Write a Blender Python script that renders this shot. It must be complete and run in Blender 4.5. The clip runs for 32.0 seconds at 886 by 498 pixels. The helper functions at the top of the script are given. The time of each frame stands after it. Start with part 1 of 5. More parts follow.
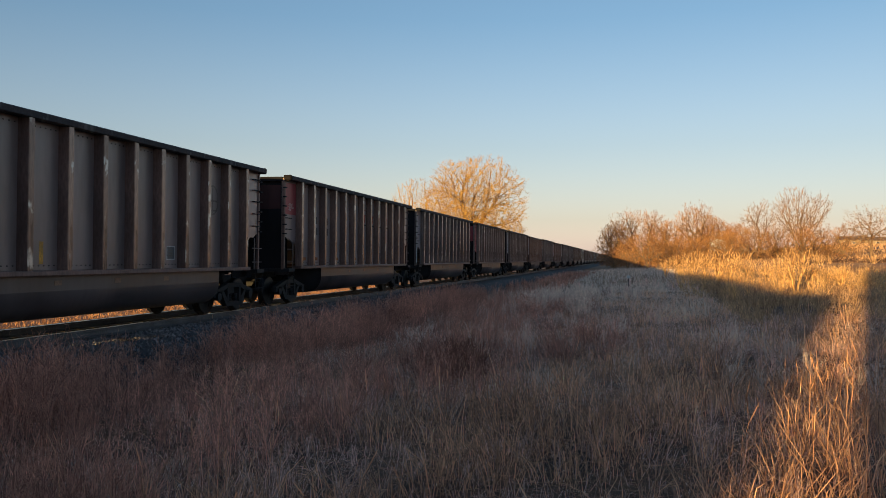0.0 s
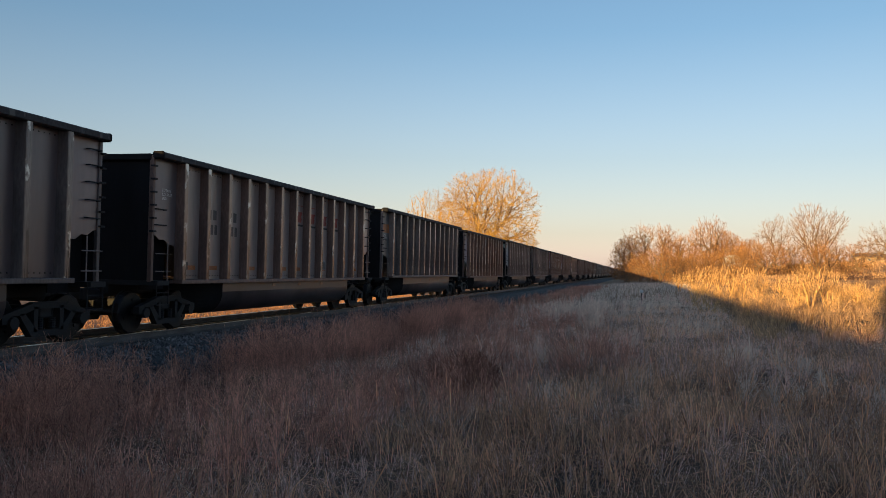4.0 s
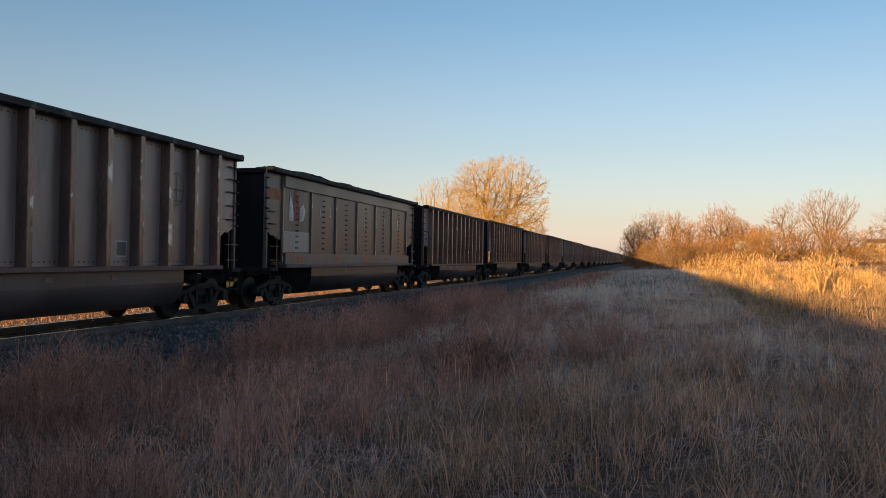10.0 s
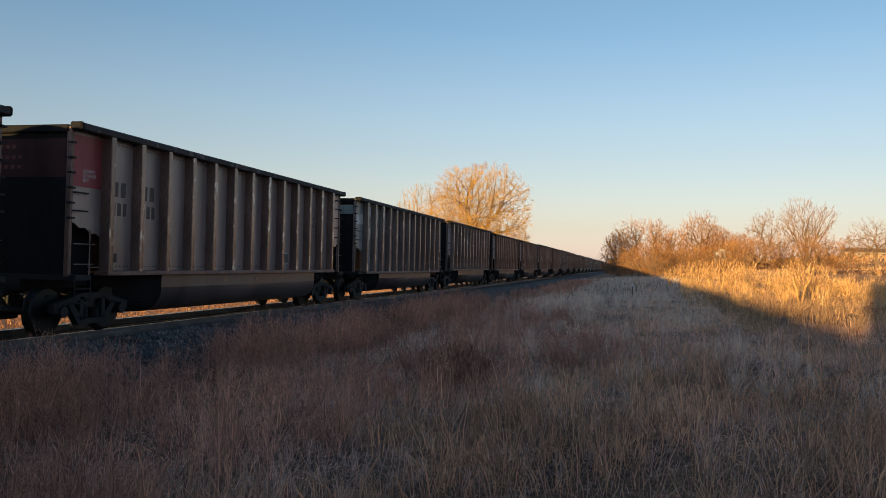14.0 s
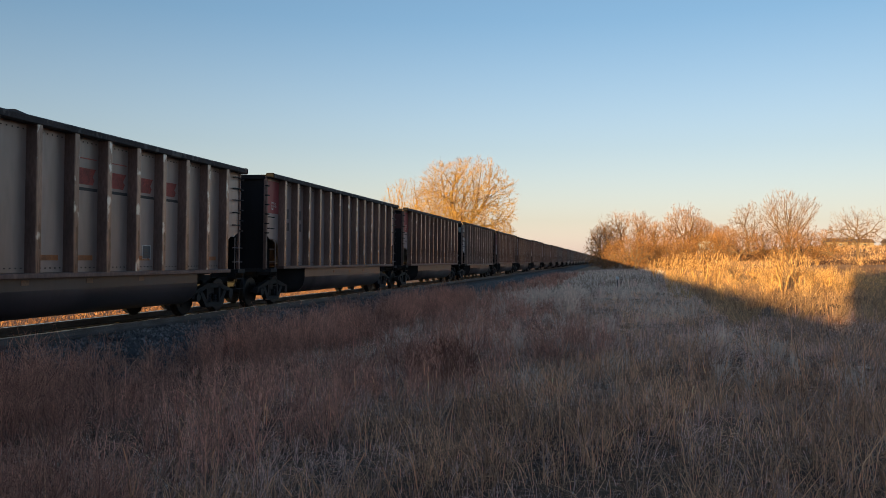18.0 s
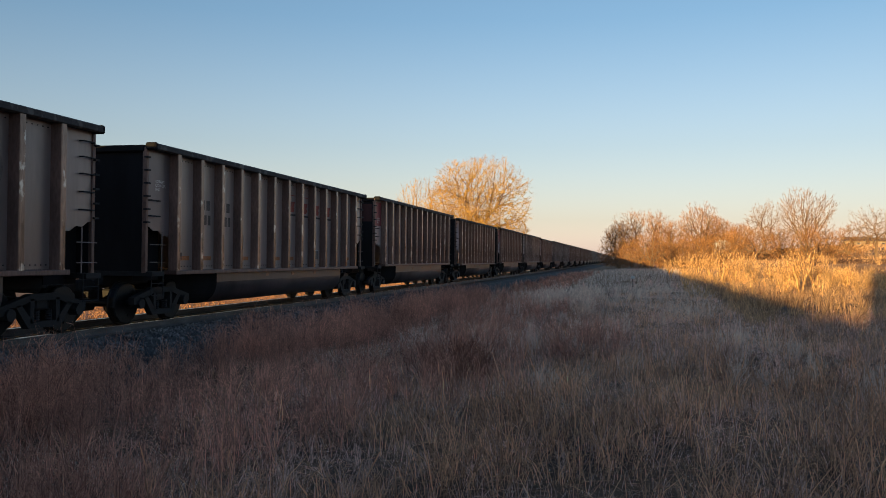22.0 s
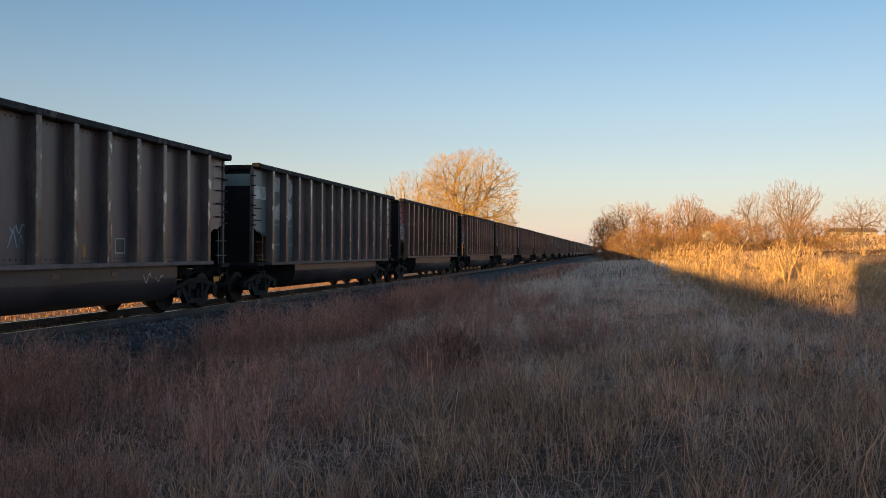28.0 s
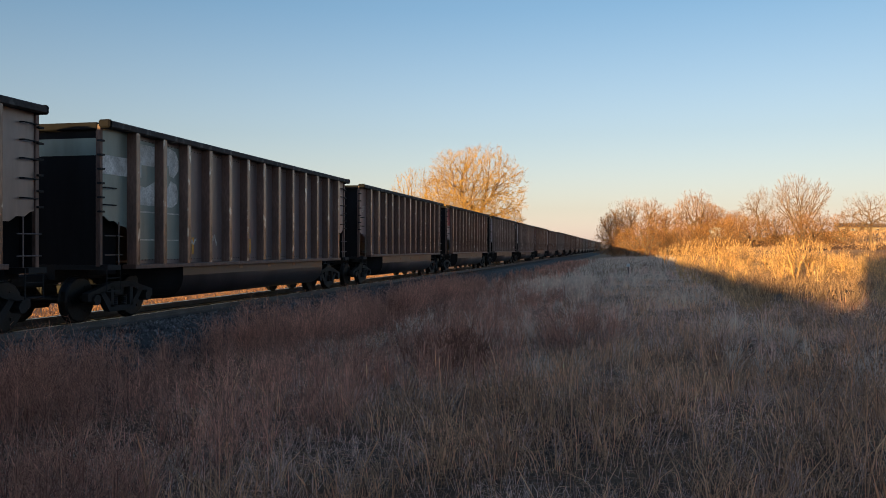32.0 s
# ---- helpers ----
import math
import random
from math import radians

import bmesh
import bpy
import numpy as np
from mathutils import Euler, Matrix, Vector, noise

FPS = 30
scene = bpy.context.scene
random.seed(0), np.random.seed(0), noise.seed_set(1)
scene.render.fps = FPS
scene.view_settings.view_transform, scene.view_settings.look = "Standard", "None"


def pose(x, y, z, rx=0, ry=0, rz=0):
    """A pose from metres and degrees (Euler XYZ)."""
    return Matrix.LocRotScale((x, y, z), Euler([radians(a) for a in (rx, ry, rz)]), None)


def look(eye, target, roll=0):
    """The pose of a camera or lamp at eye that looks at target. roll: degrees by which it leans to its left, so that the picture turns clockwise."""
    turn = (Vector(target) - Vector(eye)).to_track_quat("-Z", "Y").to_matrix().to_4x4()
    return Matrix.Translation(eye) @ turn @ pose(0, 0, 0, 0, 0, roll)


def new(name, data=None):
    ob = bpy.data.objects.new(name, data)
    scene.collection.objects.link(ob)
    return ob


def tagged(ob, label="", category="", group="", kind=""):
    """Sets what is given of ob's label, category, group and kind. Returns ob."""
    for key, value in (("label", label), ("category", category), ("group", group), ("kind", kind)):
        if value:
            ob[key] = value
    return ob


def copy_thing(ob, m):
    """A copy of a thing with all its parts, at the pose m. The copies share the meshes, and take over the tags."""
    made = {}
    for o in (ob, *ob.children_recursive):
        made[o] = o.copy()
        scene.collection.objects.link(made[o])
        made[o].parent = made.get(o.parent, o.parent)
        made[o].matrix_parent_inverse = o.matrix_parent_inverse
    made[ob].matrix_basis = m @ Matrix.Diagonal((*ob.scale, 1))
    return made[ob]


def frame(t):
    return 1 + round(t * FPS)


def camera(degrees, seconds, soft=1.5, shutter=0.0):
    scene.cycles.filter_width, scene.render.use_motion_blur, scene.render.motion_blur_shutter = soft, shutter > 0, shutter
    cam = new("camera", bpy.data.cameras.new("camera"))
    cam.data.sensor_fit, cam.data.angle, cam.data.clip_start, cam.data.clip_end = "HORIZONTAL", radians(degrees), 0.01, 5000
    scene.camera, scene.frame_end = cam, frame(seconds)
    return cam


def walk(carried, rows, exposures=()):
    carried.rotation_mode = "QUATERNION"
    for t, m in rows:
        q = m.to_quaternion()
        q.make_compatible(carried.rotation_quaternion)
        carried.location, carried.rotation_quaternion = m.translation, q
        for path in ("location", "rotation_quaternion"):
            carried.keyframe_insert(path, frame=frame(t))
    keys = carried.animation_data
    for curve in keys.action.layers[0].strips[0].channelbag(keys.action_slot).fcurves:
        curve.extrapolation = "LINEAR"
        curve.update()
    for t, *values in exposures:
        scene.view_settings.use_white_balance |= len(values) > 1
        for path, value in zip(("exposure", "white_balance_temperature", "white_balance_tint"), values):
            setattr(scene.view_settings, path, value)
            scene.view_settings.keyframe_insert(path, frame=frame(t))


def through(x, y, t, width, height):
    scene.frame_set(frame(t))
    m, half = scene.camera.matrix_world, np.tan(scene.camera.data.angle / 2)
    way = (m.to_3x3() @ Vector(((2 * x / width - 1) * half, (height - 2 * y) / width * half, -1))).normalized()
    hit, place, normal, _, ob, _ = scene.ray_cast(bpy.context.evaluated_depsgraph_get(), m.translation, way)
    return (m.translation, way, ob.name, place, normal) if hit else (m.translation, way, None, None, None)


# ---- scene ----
EYE = (0.0, 0.0, 1.52)
TURNS = [  # seconds, yaw, pitch, roll
    (0.0, 12.475, 0.627, -0.493),
    (0.5, 12.372, 0.353, -0.426),
    (1.0, 12.492, 0.314, -0.415),
    (1.5, 12.456, 0.448, -0.752),
    (2.0, 12.846, 0.635, -0.839),
    (2.5, 13.264, 1.548, -1.232),
    (4.5, 13.433, 1.347, -1.124),
    (5.0, 13.845, 0.875, -0.838),
    (5.5, 14.093, 0.584, -0.714),
    (6.0, 13.959, 0.469, -0.354),
    (6.5, 13.642, 0.257, -0.371),
    (7.0, 13.602, 0.390, -0.355),
    (7.5, 13.612, 1.123, -0.901),
    (8.0, 13.860, 1.284, -1.135),
    (8.5, 13.858, 1.181, -1.161),
    (9.0, 13.651, 0.971, -1.163),
    (9.5, 13.741, 0.788, -0.633),
    (10.0, 13.975, 0.573, -0.965),
    (10.5, 13.999, 0.546, -0.941),
    (11.0, 13.698, 0.526, -1.000),
    (11.5, 13.435, 0.665, -1.122),
    (12.0, 13.278, 0.846, -1.337),
    (12.5, 12.982, 0.947, -1.620),
    (13.0, 12.882, 1.046, -1.675),
    (13.5, 12.884, 1.078, -1.195),
    (14.0, 12.751, 1.039, -1.279),
    (14.5, 12.886, 0.933, -1.434),
    (15.0, 12.143, 0.695, -2.362),
    (15.5, 11.186, 0.705, -1.528),
    (17.5, 11.339, 0.454, -0.985),
    (18.0, 11.731, 0.671, -0.691),
    (18.5, 11.963, 0.774, -0.881),
    (19.0, 12.102, 0.557, -0.909),
    (19.5, 12.046, 0.226, -0.658),
    (20.0, 11.989, 0.170, -0.705),
    (20.5, 12.032, 0.344, -0.804),
    (21.0, 12.244, 0.615, -0.633),
    (21.5, 12.574, 0.730, -0.849),
    (22.0, 12.756, 0.624, -0.604),
    (22.5, 12.797, 0.331, -0.528),
    (23.0, 12.899, -0.089, -0.266),
    (23.5, 12.926, -0.287, 0.271),
    (24.0, 12.779, -0.515, 0.353),
    (24.5, 12.654, -0.494, 0.315),
    (26.5, 12.465, 0.220, 0.161),
    (27.0, 12.405, 0.287, 0.023),
    (27.5, 11.898, 0.283, -0.254),
    (28.0, 11.920, 0.118, -0.337),
    (28.5, 11.853, -0.037, -0.196),
    (29.0, 11.919, -0.162, -0.106),
    (29.5, 12.015, -0.162, 0.130),
    (30.0, 12.195, -0.063, 0.197),
    (30.5, 12.266, -0.012, 0.180),
    (31.0, 12.331, 0.067, 0.228),
    (31.5, 12.413, 0.006, -0.384),
    (32.0, 12.447, -0.098, -0.116),
]
cam = camera(57.0, 32.0, 0.45)
walk(cam, [(t, pose(*EYE, 90 + p, r, y)) for t, y, p, r in TURNS], [(0.0, 0.76), (1.5, 0.84), (2.5, 0.86), (32.0, 0.86)])

# ---- world and sun: low winter sun behind the camera, over the train ----
SUN_AZ, SUN_EL = 194.87, 3.68
world = bpy.data.worlds.new("sky")
scene.world = world
world.use_nodes = True
wn = world.node_tree.nodes
sky = wn.new("ShaderNodeTexSky")
sky.sky_type = "NISHITA"
sky.sun_disc = False
sky.sun_elevation, sky.sun_rotation = radians(SUN_EL), radians(SUN_AZ)
sky.air_density, sky.dust_density, sky.ozone_density = 1.0, 0.3, 2.2
wn["Background"].inputs[1].default_value = 0.15
# paler and pinker towards the horizon
dirn = wn.new("ShaderNodeTexCoord")
split = wn.new("ShaderNodeSeparateXYZ")
world.node_tree.links.new(dirn.outputs["Generated"], split.inputs[0])
tone = wn.new("ShaderNodeValToRGB")
tone.color_ramp.elements[0].position, tone.color_ramp.elements[0].color = 0.0, (1.065, 0.975, 1.10, 1)
tone.color_ramp.elements[1].position, tone.color_ramp.elements[1].color = 0.30, (0.995, 1.00, 1.075, 1)
world.node_tree.links.new(split.outputs["Z"], tone.inputs[0])
sat = wn.new("ShaderNodeMapRange")
sat.inputs["From Min"].default_value, sat.inputs["From Max"].default_value = 0.0, 0.28
sat.inputs["To Min"].default_value, sat.inputs["To Max"].default_value = 0.46, 0.98
world.node_tree.links.new(split.outputs["Z"], sat.inputs["Value"])
pale = wn.new("ShaderNodeHueSaturation")
world.node_tree.links.new(sat.outputs[0], pale.inputs["Saturation"])
world.node_tree.links.new(sky.outputs[0], pale.inputs["Color"])
tint = wn.new("ShaderNodeMixRGB")
tint.blend_type, tint.inputs[0].default_value = "MULTIPLY", 1.0
world.node_tree.links.new(pale.outputs[0], tint.inputs["Color1"])
world.node_tree.links.new(tone.outputs[0], tint.inputs["Color2"])
world.node_tree.links.new(tint.outputs[0], wn["Background"].inputs[0])
sun = new("sun", bpy.data.lights.new("sun", "SUN"))
sun.data.energy, sun.data.angle, sun.data.color = 5.0, radians(0.55), (1.0, 0.655, 0.245)
TO_SUN = Vector((math.sin(radians(SUN_AZ)) * math.cos(radians(SUN_EL)), math.cos(radians(SUN_AZ)) * math.cos(radians(SUN_EL)), math.sin(radians(SUN_EL))))
sun.matrix_world = look((0, 0, 60), Vector((0, 0, 60)) - TO_SUN)


# ---- materials ----
def surface(name, base, second=None, rough=0.7, metal=0.0, scale=3.0, fine=40.0, bump=0.2, spread=0.0, island=False, stretch=(1, 1, 1), third=None, worn=0.0, mottle=0.5, worn_at=0.56, grain=0.25):
    """Base colour with blotches of a second one, fine grain, relief; spread varies objects or islands."""
    m = bpy.data.materials.new(name)
    m.use_nodes = True
    nt = m.node_tree
    N, L = nt.nodes, nt.links
    bsdf = N["Principled BSDF"]
    bsdf.inputs["Metallic"].default_value = metal
    co = N.new("ShaderNodeTexCoord")
    mp = N.new("ShaderNodeMapping")
    mp.inputs["Scale"].default_value = stretch
    L.new(co.outputs["Object"], mp.inputs["Vector"])
    big = N.new("ShaderNodeTexNoise")
    big.inputs["Scale"].default_value, big.inputs["Detail"].default_value = scale, 5
    L.new(mp.outputs[0], big.inputs["Vector"])
    small = N.new("ShaderNodeTexNoise")
    small.inputs["Scale"].default_value, small.inputs["Detail"].default_value = fine, 4
    L.new(mp.outputs[0], small.inputs["Vector"])
    ramp = N.new("ShaderNodeValToRGB")
    second = second or tuple(c * 0.65 for c in base)
    ramp.color_ramp.elements[0].position, ramp.color_ramp.elements[1].position = 0.5 - mottle * 0.3, 0.5 + mottle * 0.3
    ramp.color_ramp.elements[0].color, ramp.color_ramp.elements[1].color = (*second, 1), (*base, 1)
    if third:
        e = ramp.color_ramp.elements.new(0.5)
        e.color = (*third, 1)
    L.new(big.outputs["Fac"], ramp.inputs["Fac"])
    hsv = N.new("ShaderNodeHueSaturation")
    mr = N.new("ShaderNodeMapRange")
    mr.inputs["From Min"].default_value, mr.inputs["From Max"].default_value = 0.3, 0.7
    mr.inputs["To Min"].default_value, mr.inputs["To Max"].default_value = 1 - grain, 1 + grain
    L.new(small.outputs["Fac"], mr.inputs["Value"])
    val = mr.outputs[0]
    if spread:
        if island:
            src = N.new("ShaderNodeNewGeometry").outputs["Random Per Island"]
        else:
            src = N.new("ShaderNodeObjectInfo").outputs["Random"]
        sp = N.new("ShaderNodeMapRange")
        sp.inputs["To Min"].default_value, sp.inputs["To Max"].default_value = 1 - spread, 1 + spread
        L.new(src, sp.inputs["Value"])
        mul = N.new("ShaderNodeMath")
        mul.operation = "MULTIPLY"
        L.new(val, mul.inputs[0])
        L.new(sp.outputs[0], mul.inputs[1])
        val = mul.outputs[0]
        hue = N.new("ShaderNodeMapRange")
        hue.inputs["To Min"].default_value, hue.inputs["To Max"].default_value = 0.5 - spread * 0.014, 0.5 + spread * 0.008
        L.new(src, hue.inputs["Value"])
        L.new(hue.outputs[0], hsv.inputs["Hue"])
    L.new(val, hsv.inputs["Value"])
    L.new(ramp.outputs[0], hsv.inputs["Color"])
    out = hsv.outputs[0]
    if worn:
        wear = N.new("ShaderNodeTexNoise")
        wear.inputs["Scale"].default_value, wear.inputs["Detail"].default_value = 4.5, 8
        shift = N.new("ShaderNodeVectorMath")
        shift.operation = "MULTIPLY_ADD"
        shift.inputs[1].default_value = (1, 1, 0.6)
        L.new(co.outputs["Object"], shift.inputs[0])
        jump = N.new("ShaderNodeVectorMath")
        jump.operation = "SCALE"
        jump.inputs[0].default_value = (17, 31, 23)
        L.new(N.new("ShaderNodeObjectInfo").outputs["Random"], jump.inputs["Scale"])
        L.new(jump.outputs[0], shift.inputs[2])
        L.new(shift.outputs[0], wear.inputs["Vector"])
        wr = N.new("ShaderNodeValToRGB")
        wr.color_ramp.elements[0].position, wr.color_ramp.elements[1].position = worn_at, worn_at + 0.07
        L.new(wear.outputs["Fac"], wr.inputs["Fac"])
        mx = N.new("ShaderNodeMixRGB")
        mx.inputs["Color2"].default_value = (worn, worn * 0.97, worn * 0.93, 1)
        L.new(wr.outputs[0], mx.inputs["Fac"])
        L.new(out, mx.inputs["Color1"])
        out = mx.outputs[0]
    L.new(out, bsdf.inputs["Base Color"])
    rr = N.new("ShaderNodeMapRange")
    rr.inputs["To Min"].default_value, rr.inputs["To Max"].default_value = max(rough - 0.12, 0.05), min(rough + 0.15, 1)
    L.new(big.outputs["Fac"], rr.inputs["Value"])
    L.new(rr.outputs[0], bsdf.inputs["Roughness"])
    if bump:
        bp = N.new("ShaderNodeBump")
        bp.inputs["Strength"].default_value, bp.inputs["Distance"].default_value = bump, 0.02
        L.new(small.outputs["Fac"], bp.inputs["Height"])
        L.new(bp.outputs[0], bsdf.inputs["Normal"])
    return m


def leafy(name, base, second, spread=0.35, through=0.36):
    """Dry stems and blades: colour varies from island to island, some light comes through."""
    m = surface(name, base, second, rough=0.8, scale=0.35, fine=5.0, bump=0, spread=spread, island=True)
    N, L = m.node_tree.nodes, m.node_tree.links
    bsdf = N["Principled BSDF"]
    col = bsdf.inputs["Base Color"].links[0].from_socket
    tr = N.new("ShaderNodeBsdfTranslucent")
    L.new(col, tr.inputs["Color"])
    mix = N.new("ShaderNodeMixShader")
    mix.inputs[0].default_value = through
    L.new(bsdf.outputs[0], mix.inputs[1])
    L.new(tr.outputs[0], mix.inputs[2])
    L.new(mix.outputs[0], N["Material Output"].inputs["Surface"])
    bsdf.inputs["Specular IOR Level"].default_value = 0.2
    return m


M = {}
M["dry_turf"] = surface("dry_turf", (0.38, 0.225, 0.12), (0.24, 0.135, 0.075), rough=0.95, scale=0.3, fine=5, bump=0.6)
# soil kept dark: its colour includes the shade between the stems
M["soil"] = surface("soil", (0.21, 0.115, 0.062), (0.065, 0.034, 0.02), rough=0.95, scale=0.7, fine=6, bump=0.5)
M["ballast"] = surface("ballast", (0.075, 0.07, 0.07), (0.03, 0.029, 0.029), rough=0.9, scale=2, fine=12, bump=1.0)
M["far_turf"] = surface("far_turf", (0.34, 0.165, 0.085), (0.22, 0.10, 0.055), rough=0.95, scale=0.5, fine=5, bump=0.3)
M["stone"] = surface("stone", (0.23, 0.215, 0.22), (0.04, 0.038, 0.04), rough=0.85, scale=1.5, fine=25, bump=0.3, spread=0.7, island=True)
M["rail"] = surface("rail", (0.15, 0.138, 0.14), (0.08, 0.073, 0.074), rough=0.6, metal=0.4, scale=2, fine=30)
M["railhead"] = surface("railhead", (0.55, 0.54, 0.53), (0.4, 0.39, 0.38), rough=0.25, metal=1.0, scale=1, fine=30, bump=0.05)
M["sleeper"] = surface("sleeper", (0.12, 0.095, 0.075), (0.06, 0.05, 0.04), rough=0.9, scale=2, fine=20, stretch=(0.3, 3, 3), spread=0.2)
M["straw"] = leafy("straw", (0.97, 0.585, 0.36), (0.53, 0.3, 0.185), 0.75)
M["gold"] = leafy("gold", (0.95, 0.61, 0.29), (0.56, 0.34, 0.15), 0.5)
M["stalk"] = leafy("stalk", (0.96, 0.555, 0.345), (0.54, 0.29, 0.17), 0.6)
M["rust_weed"] = leafy("rust_weed", (0.8, 0.42, 0.305), (0.42, 0.215, 0.155), 0.65)
M["grey_weed"] = leafy("grey_weed", (0.97, 0.655, 0.54), (0.54, 0.35, 0.285), 0.6)
# pale frosted tips; also lifts the colour of the shaded far field
M["frost_shade_weed"] = leafy("frost_shade_weed", (0.98, 0.795, 0.655), (0.77, 0.595, 0.48), 0.25)
# straw for sunlit ground: the sun's gold is put into the colour
M["sun_straw"] = leafy("sun_straw", (0.74, 0.465, 0.26), (0.42, 0.25, 0.135), 0.6)
M["bark"] = surface("bark", (0.36, 0.235, 0.135), (0.21, 0.135, 0.08), rough=0.9, scale=1.2, fine=12, stretch=(1, 1, 0.3), bump=0.6)
M["bark_dark"] = surface("bark_dark", (0.26, 0.165, 0.095), (0.15, 0.095, 0.06), rough=0.9, scale=1.2, fine=12, stretch=(1, 1, 0.3), bump=0.6)
M["twig_brown"] = leafy("twig_brown", (0.36, 0.215, 0.11), (0.22, 0.125, 0.065), 0.35, 0.1)
M["twig"] = leafy("twig", (0.56, 0.335, 0.08), (0.33, 0.185, 0.042), 0.35, 0.1)
M["twig_red"] = leafy("twig_red", (0.46, 0.24, 0.1), (0.25, 0.125, 0.055), 0.45, 0.1)
M["far_straw"] = leafy("far_straw", (0.58, 0.3, 0.14), (0.4, 0.19, 0.085), 0.4, 0.25)
M["bush_twig"] = leafy("bush_twig", (0.42, 0.20, 0.14), (0.22, 0.10, 0.07), 0.5, 0.2)
M["dark_twig"] = leafy("dark_twig", (0.16, 0.09, 0.075), (0.09, 0.055, 0.05), 0.3, 0.05)
M["coal"] = surface("coal", (0.022, 0.021, 0.021), (0.010, 0.010, 0.010), rough=0.85, scale=3, fine=20, bump=1.0)
M["under"] = surface("under", (0.0145, 0.0145, 0.018), (0.008, 0.008, 0.010), rough=0.75, metal=0.2, scale=2, fine=25)
M["wheel"] = surface("wheel", (0.017, 0.0165, 0.0185), (0.009, 0.009, 0.010), rough=0.5, metal=0.6, scale=3, fine=30)
M["rim"] = surface("rim", (0.075, 0.068, 0.07), (0.04, 0.036, 0.038), rough=0.85, metal=0.3, scale=2, fine=20, worn=0.14)
PAINT = {
    "alu": ((0.255, 0.203, 0.195), (0.14, 0.111, 0.108)), "tan": ((0.275, 0.22, 0.20), (0.16, 0.126, 0.116)),
    # the near-black serves sooty ends, and shade painted on cut-outs and belly ends
    "green": ((0.14, 0.20, 0.20), (0.08, 0.115, 0.115)), "dark": ((0.145, 0.108, 0.112), (0.078, 0.058, 0.061)), "soot_and_shade": ((0.0155, 0.0155, 0.0185), (0.009, 0.009, 0.0105)), "dust": ((0.10, 0.079, 0.080), (0.055, 0.044, 0.045)), "dust_dark": ((0.066, 0.052, 0.056), (0.038, 0.031, 0.034)),
    "slate": ((0.085, 0.095, 0.108), (0.045, 0.05, 0.057)), "maroon": ((0.20, 0.105, 0.088), (0.11, 0.057, 0.048)),
    "red": ((0.36, 0.07, 0.085), (0.20, 0.045, 0.052)), "deep": ((0.05, 0.042, 0.047), (0.027, 0.023, 0.026)), "end_red": ((0.23, 0.055, 0.068), (0.11, 0.03, 0.036)), "end_maroon": ((0.075, 0.035, 0.034), (0.03, 0.016, 0.016)), "end_letter": ((0.15, 0.045, 0.045), (0.09, 0.03, 0.03)), "sea": ((0.18, 0.24, 0.222), (0.108, 0.144, 0.132)),
}
for key, (a, b) in PAINT.items():
    M[key] = surface(key + "_paint", a, b, rough=0.95 if key in ("soot_and_shade", "end_maroon") else 0.34, metal=0.25 if key in ("alu", "tan", "dark", "maroon") else 0.0, scale=1.1, fine=9, stretch=(1, 1, 0.22), bump=0.04, spread=0.14, grain=0.09)
for key in ("alu", "tan", "dark", "maroon", "green", "sea"):
    M[key].node_tree.nodes["Principled BSDF"].inputs["Specular IOR Level"].default_value = 0.7
    M[key].node_tree.nodes["Principled BSDF"].inputs["Sheen Weight"].default_value = 1.0
    M[key].node_tree.nodes["Principled BSDF"].inputs["Sheen Roughness"].default_value = 0.38
    M[key].node_tree.nodes["Principled BSDF"].inputs["Sheen Tint"].default_value = (0.95, 0.85, 0.88, 1)
for key in ("red", "end_red", "end_maroon", "end_letter"):
    M[key].node_tree.nodes["Principled BSDF"].inputs["Specular IOR Level"].default_value = 0.15
M["soot_and_shade"].node_tree.nodes["Principled BSDF"].inputs["Specular IOR Level"].default_value = 0.12
M["coal"].node_tree.nodes["Principled BSDF"].inputs["Specular IOR Level"].default_value = 0.15
M["rib_rust"] = surface("rib_rust", (0.20, 0.122, 0.102), (0.12, 0.075, 0.064), rough=0.55, metal=0.3, scale=2, fine=25, spread=0.2, stretch=(1, 1, 0.3))
M["rib_dark"] = surface("rib_dark", (0.19, 0.15, 0.145), (0.11, 0.09, 0.087), rough=0.55, metal=0.3, scale=2, fine=25, spread=0.2, stretch=(1, 1, 0.3))
for key, c in {"white_mark": (0.74, 0.74, 0.73), "black_mark": (0.03, 0.03, 0.035), "faded_mark": (0.095, 0.078, 0.078), "ghost_mark": (0.20, 0.165, 0.15), "dull_rust": (0.25, 0.135, 0.095), "dull_plate": (0.26, 0.16, 0.11), "yellow_mark": (0.80, 0.40, 0.06), "red_mark": (0.36, 0.07, 0.055), "green_mark": (0.10, 0.24, 0.19), "purple_mark": (0.075, 0.045, 0.075), "blue_mark": (0.42, 0.52, 0.60), "orange_mark": (0.42, 0.15, 0.05)}.items():
    M[key] = surface(key, c, tuple(v * 0.55 for v in c), rough=0.6, scale=4, fine=30, bump=0.05)
for key, c in {"face_rust": (0.29, 0.20, 0.165), "face_dark": (0.22, 0.185, 0.18)}.items():
    M[key] = surface(key, c, tuple(v * 0.45 for v in c), rough=0.3, metal=0.45, scale=5, fine=40, stretch=(1, 1, 0.12), bump=0.1, spread=0.25, worn=0.5, worn_at=0.575)
M["roof"] = surface("roof", (0.16, 0.12, 0.10), (0.10, 0.08, 0.07), rough=0.8, fine=10)
M["siding"] = surface("siding", (0.36, 0.27, 0.18), (0.28, 0.21, 0.14), rough=0.8, fine=10)
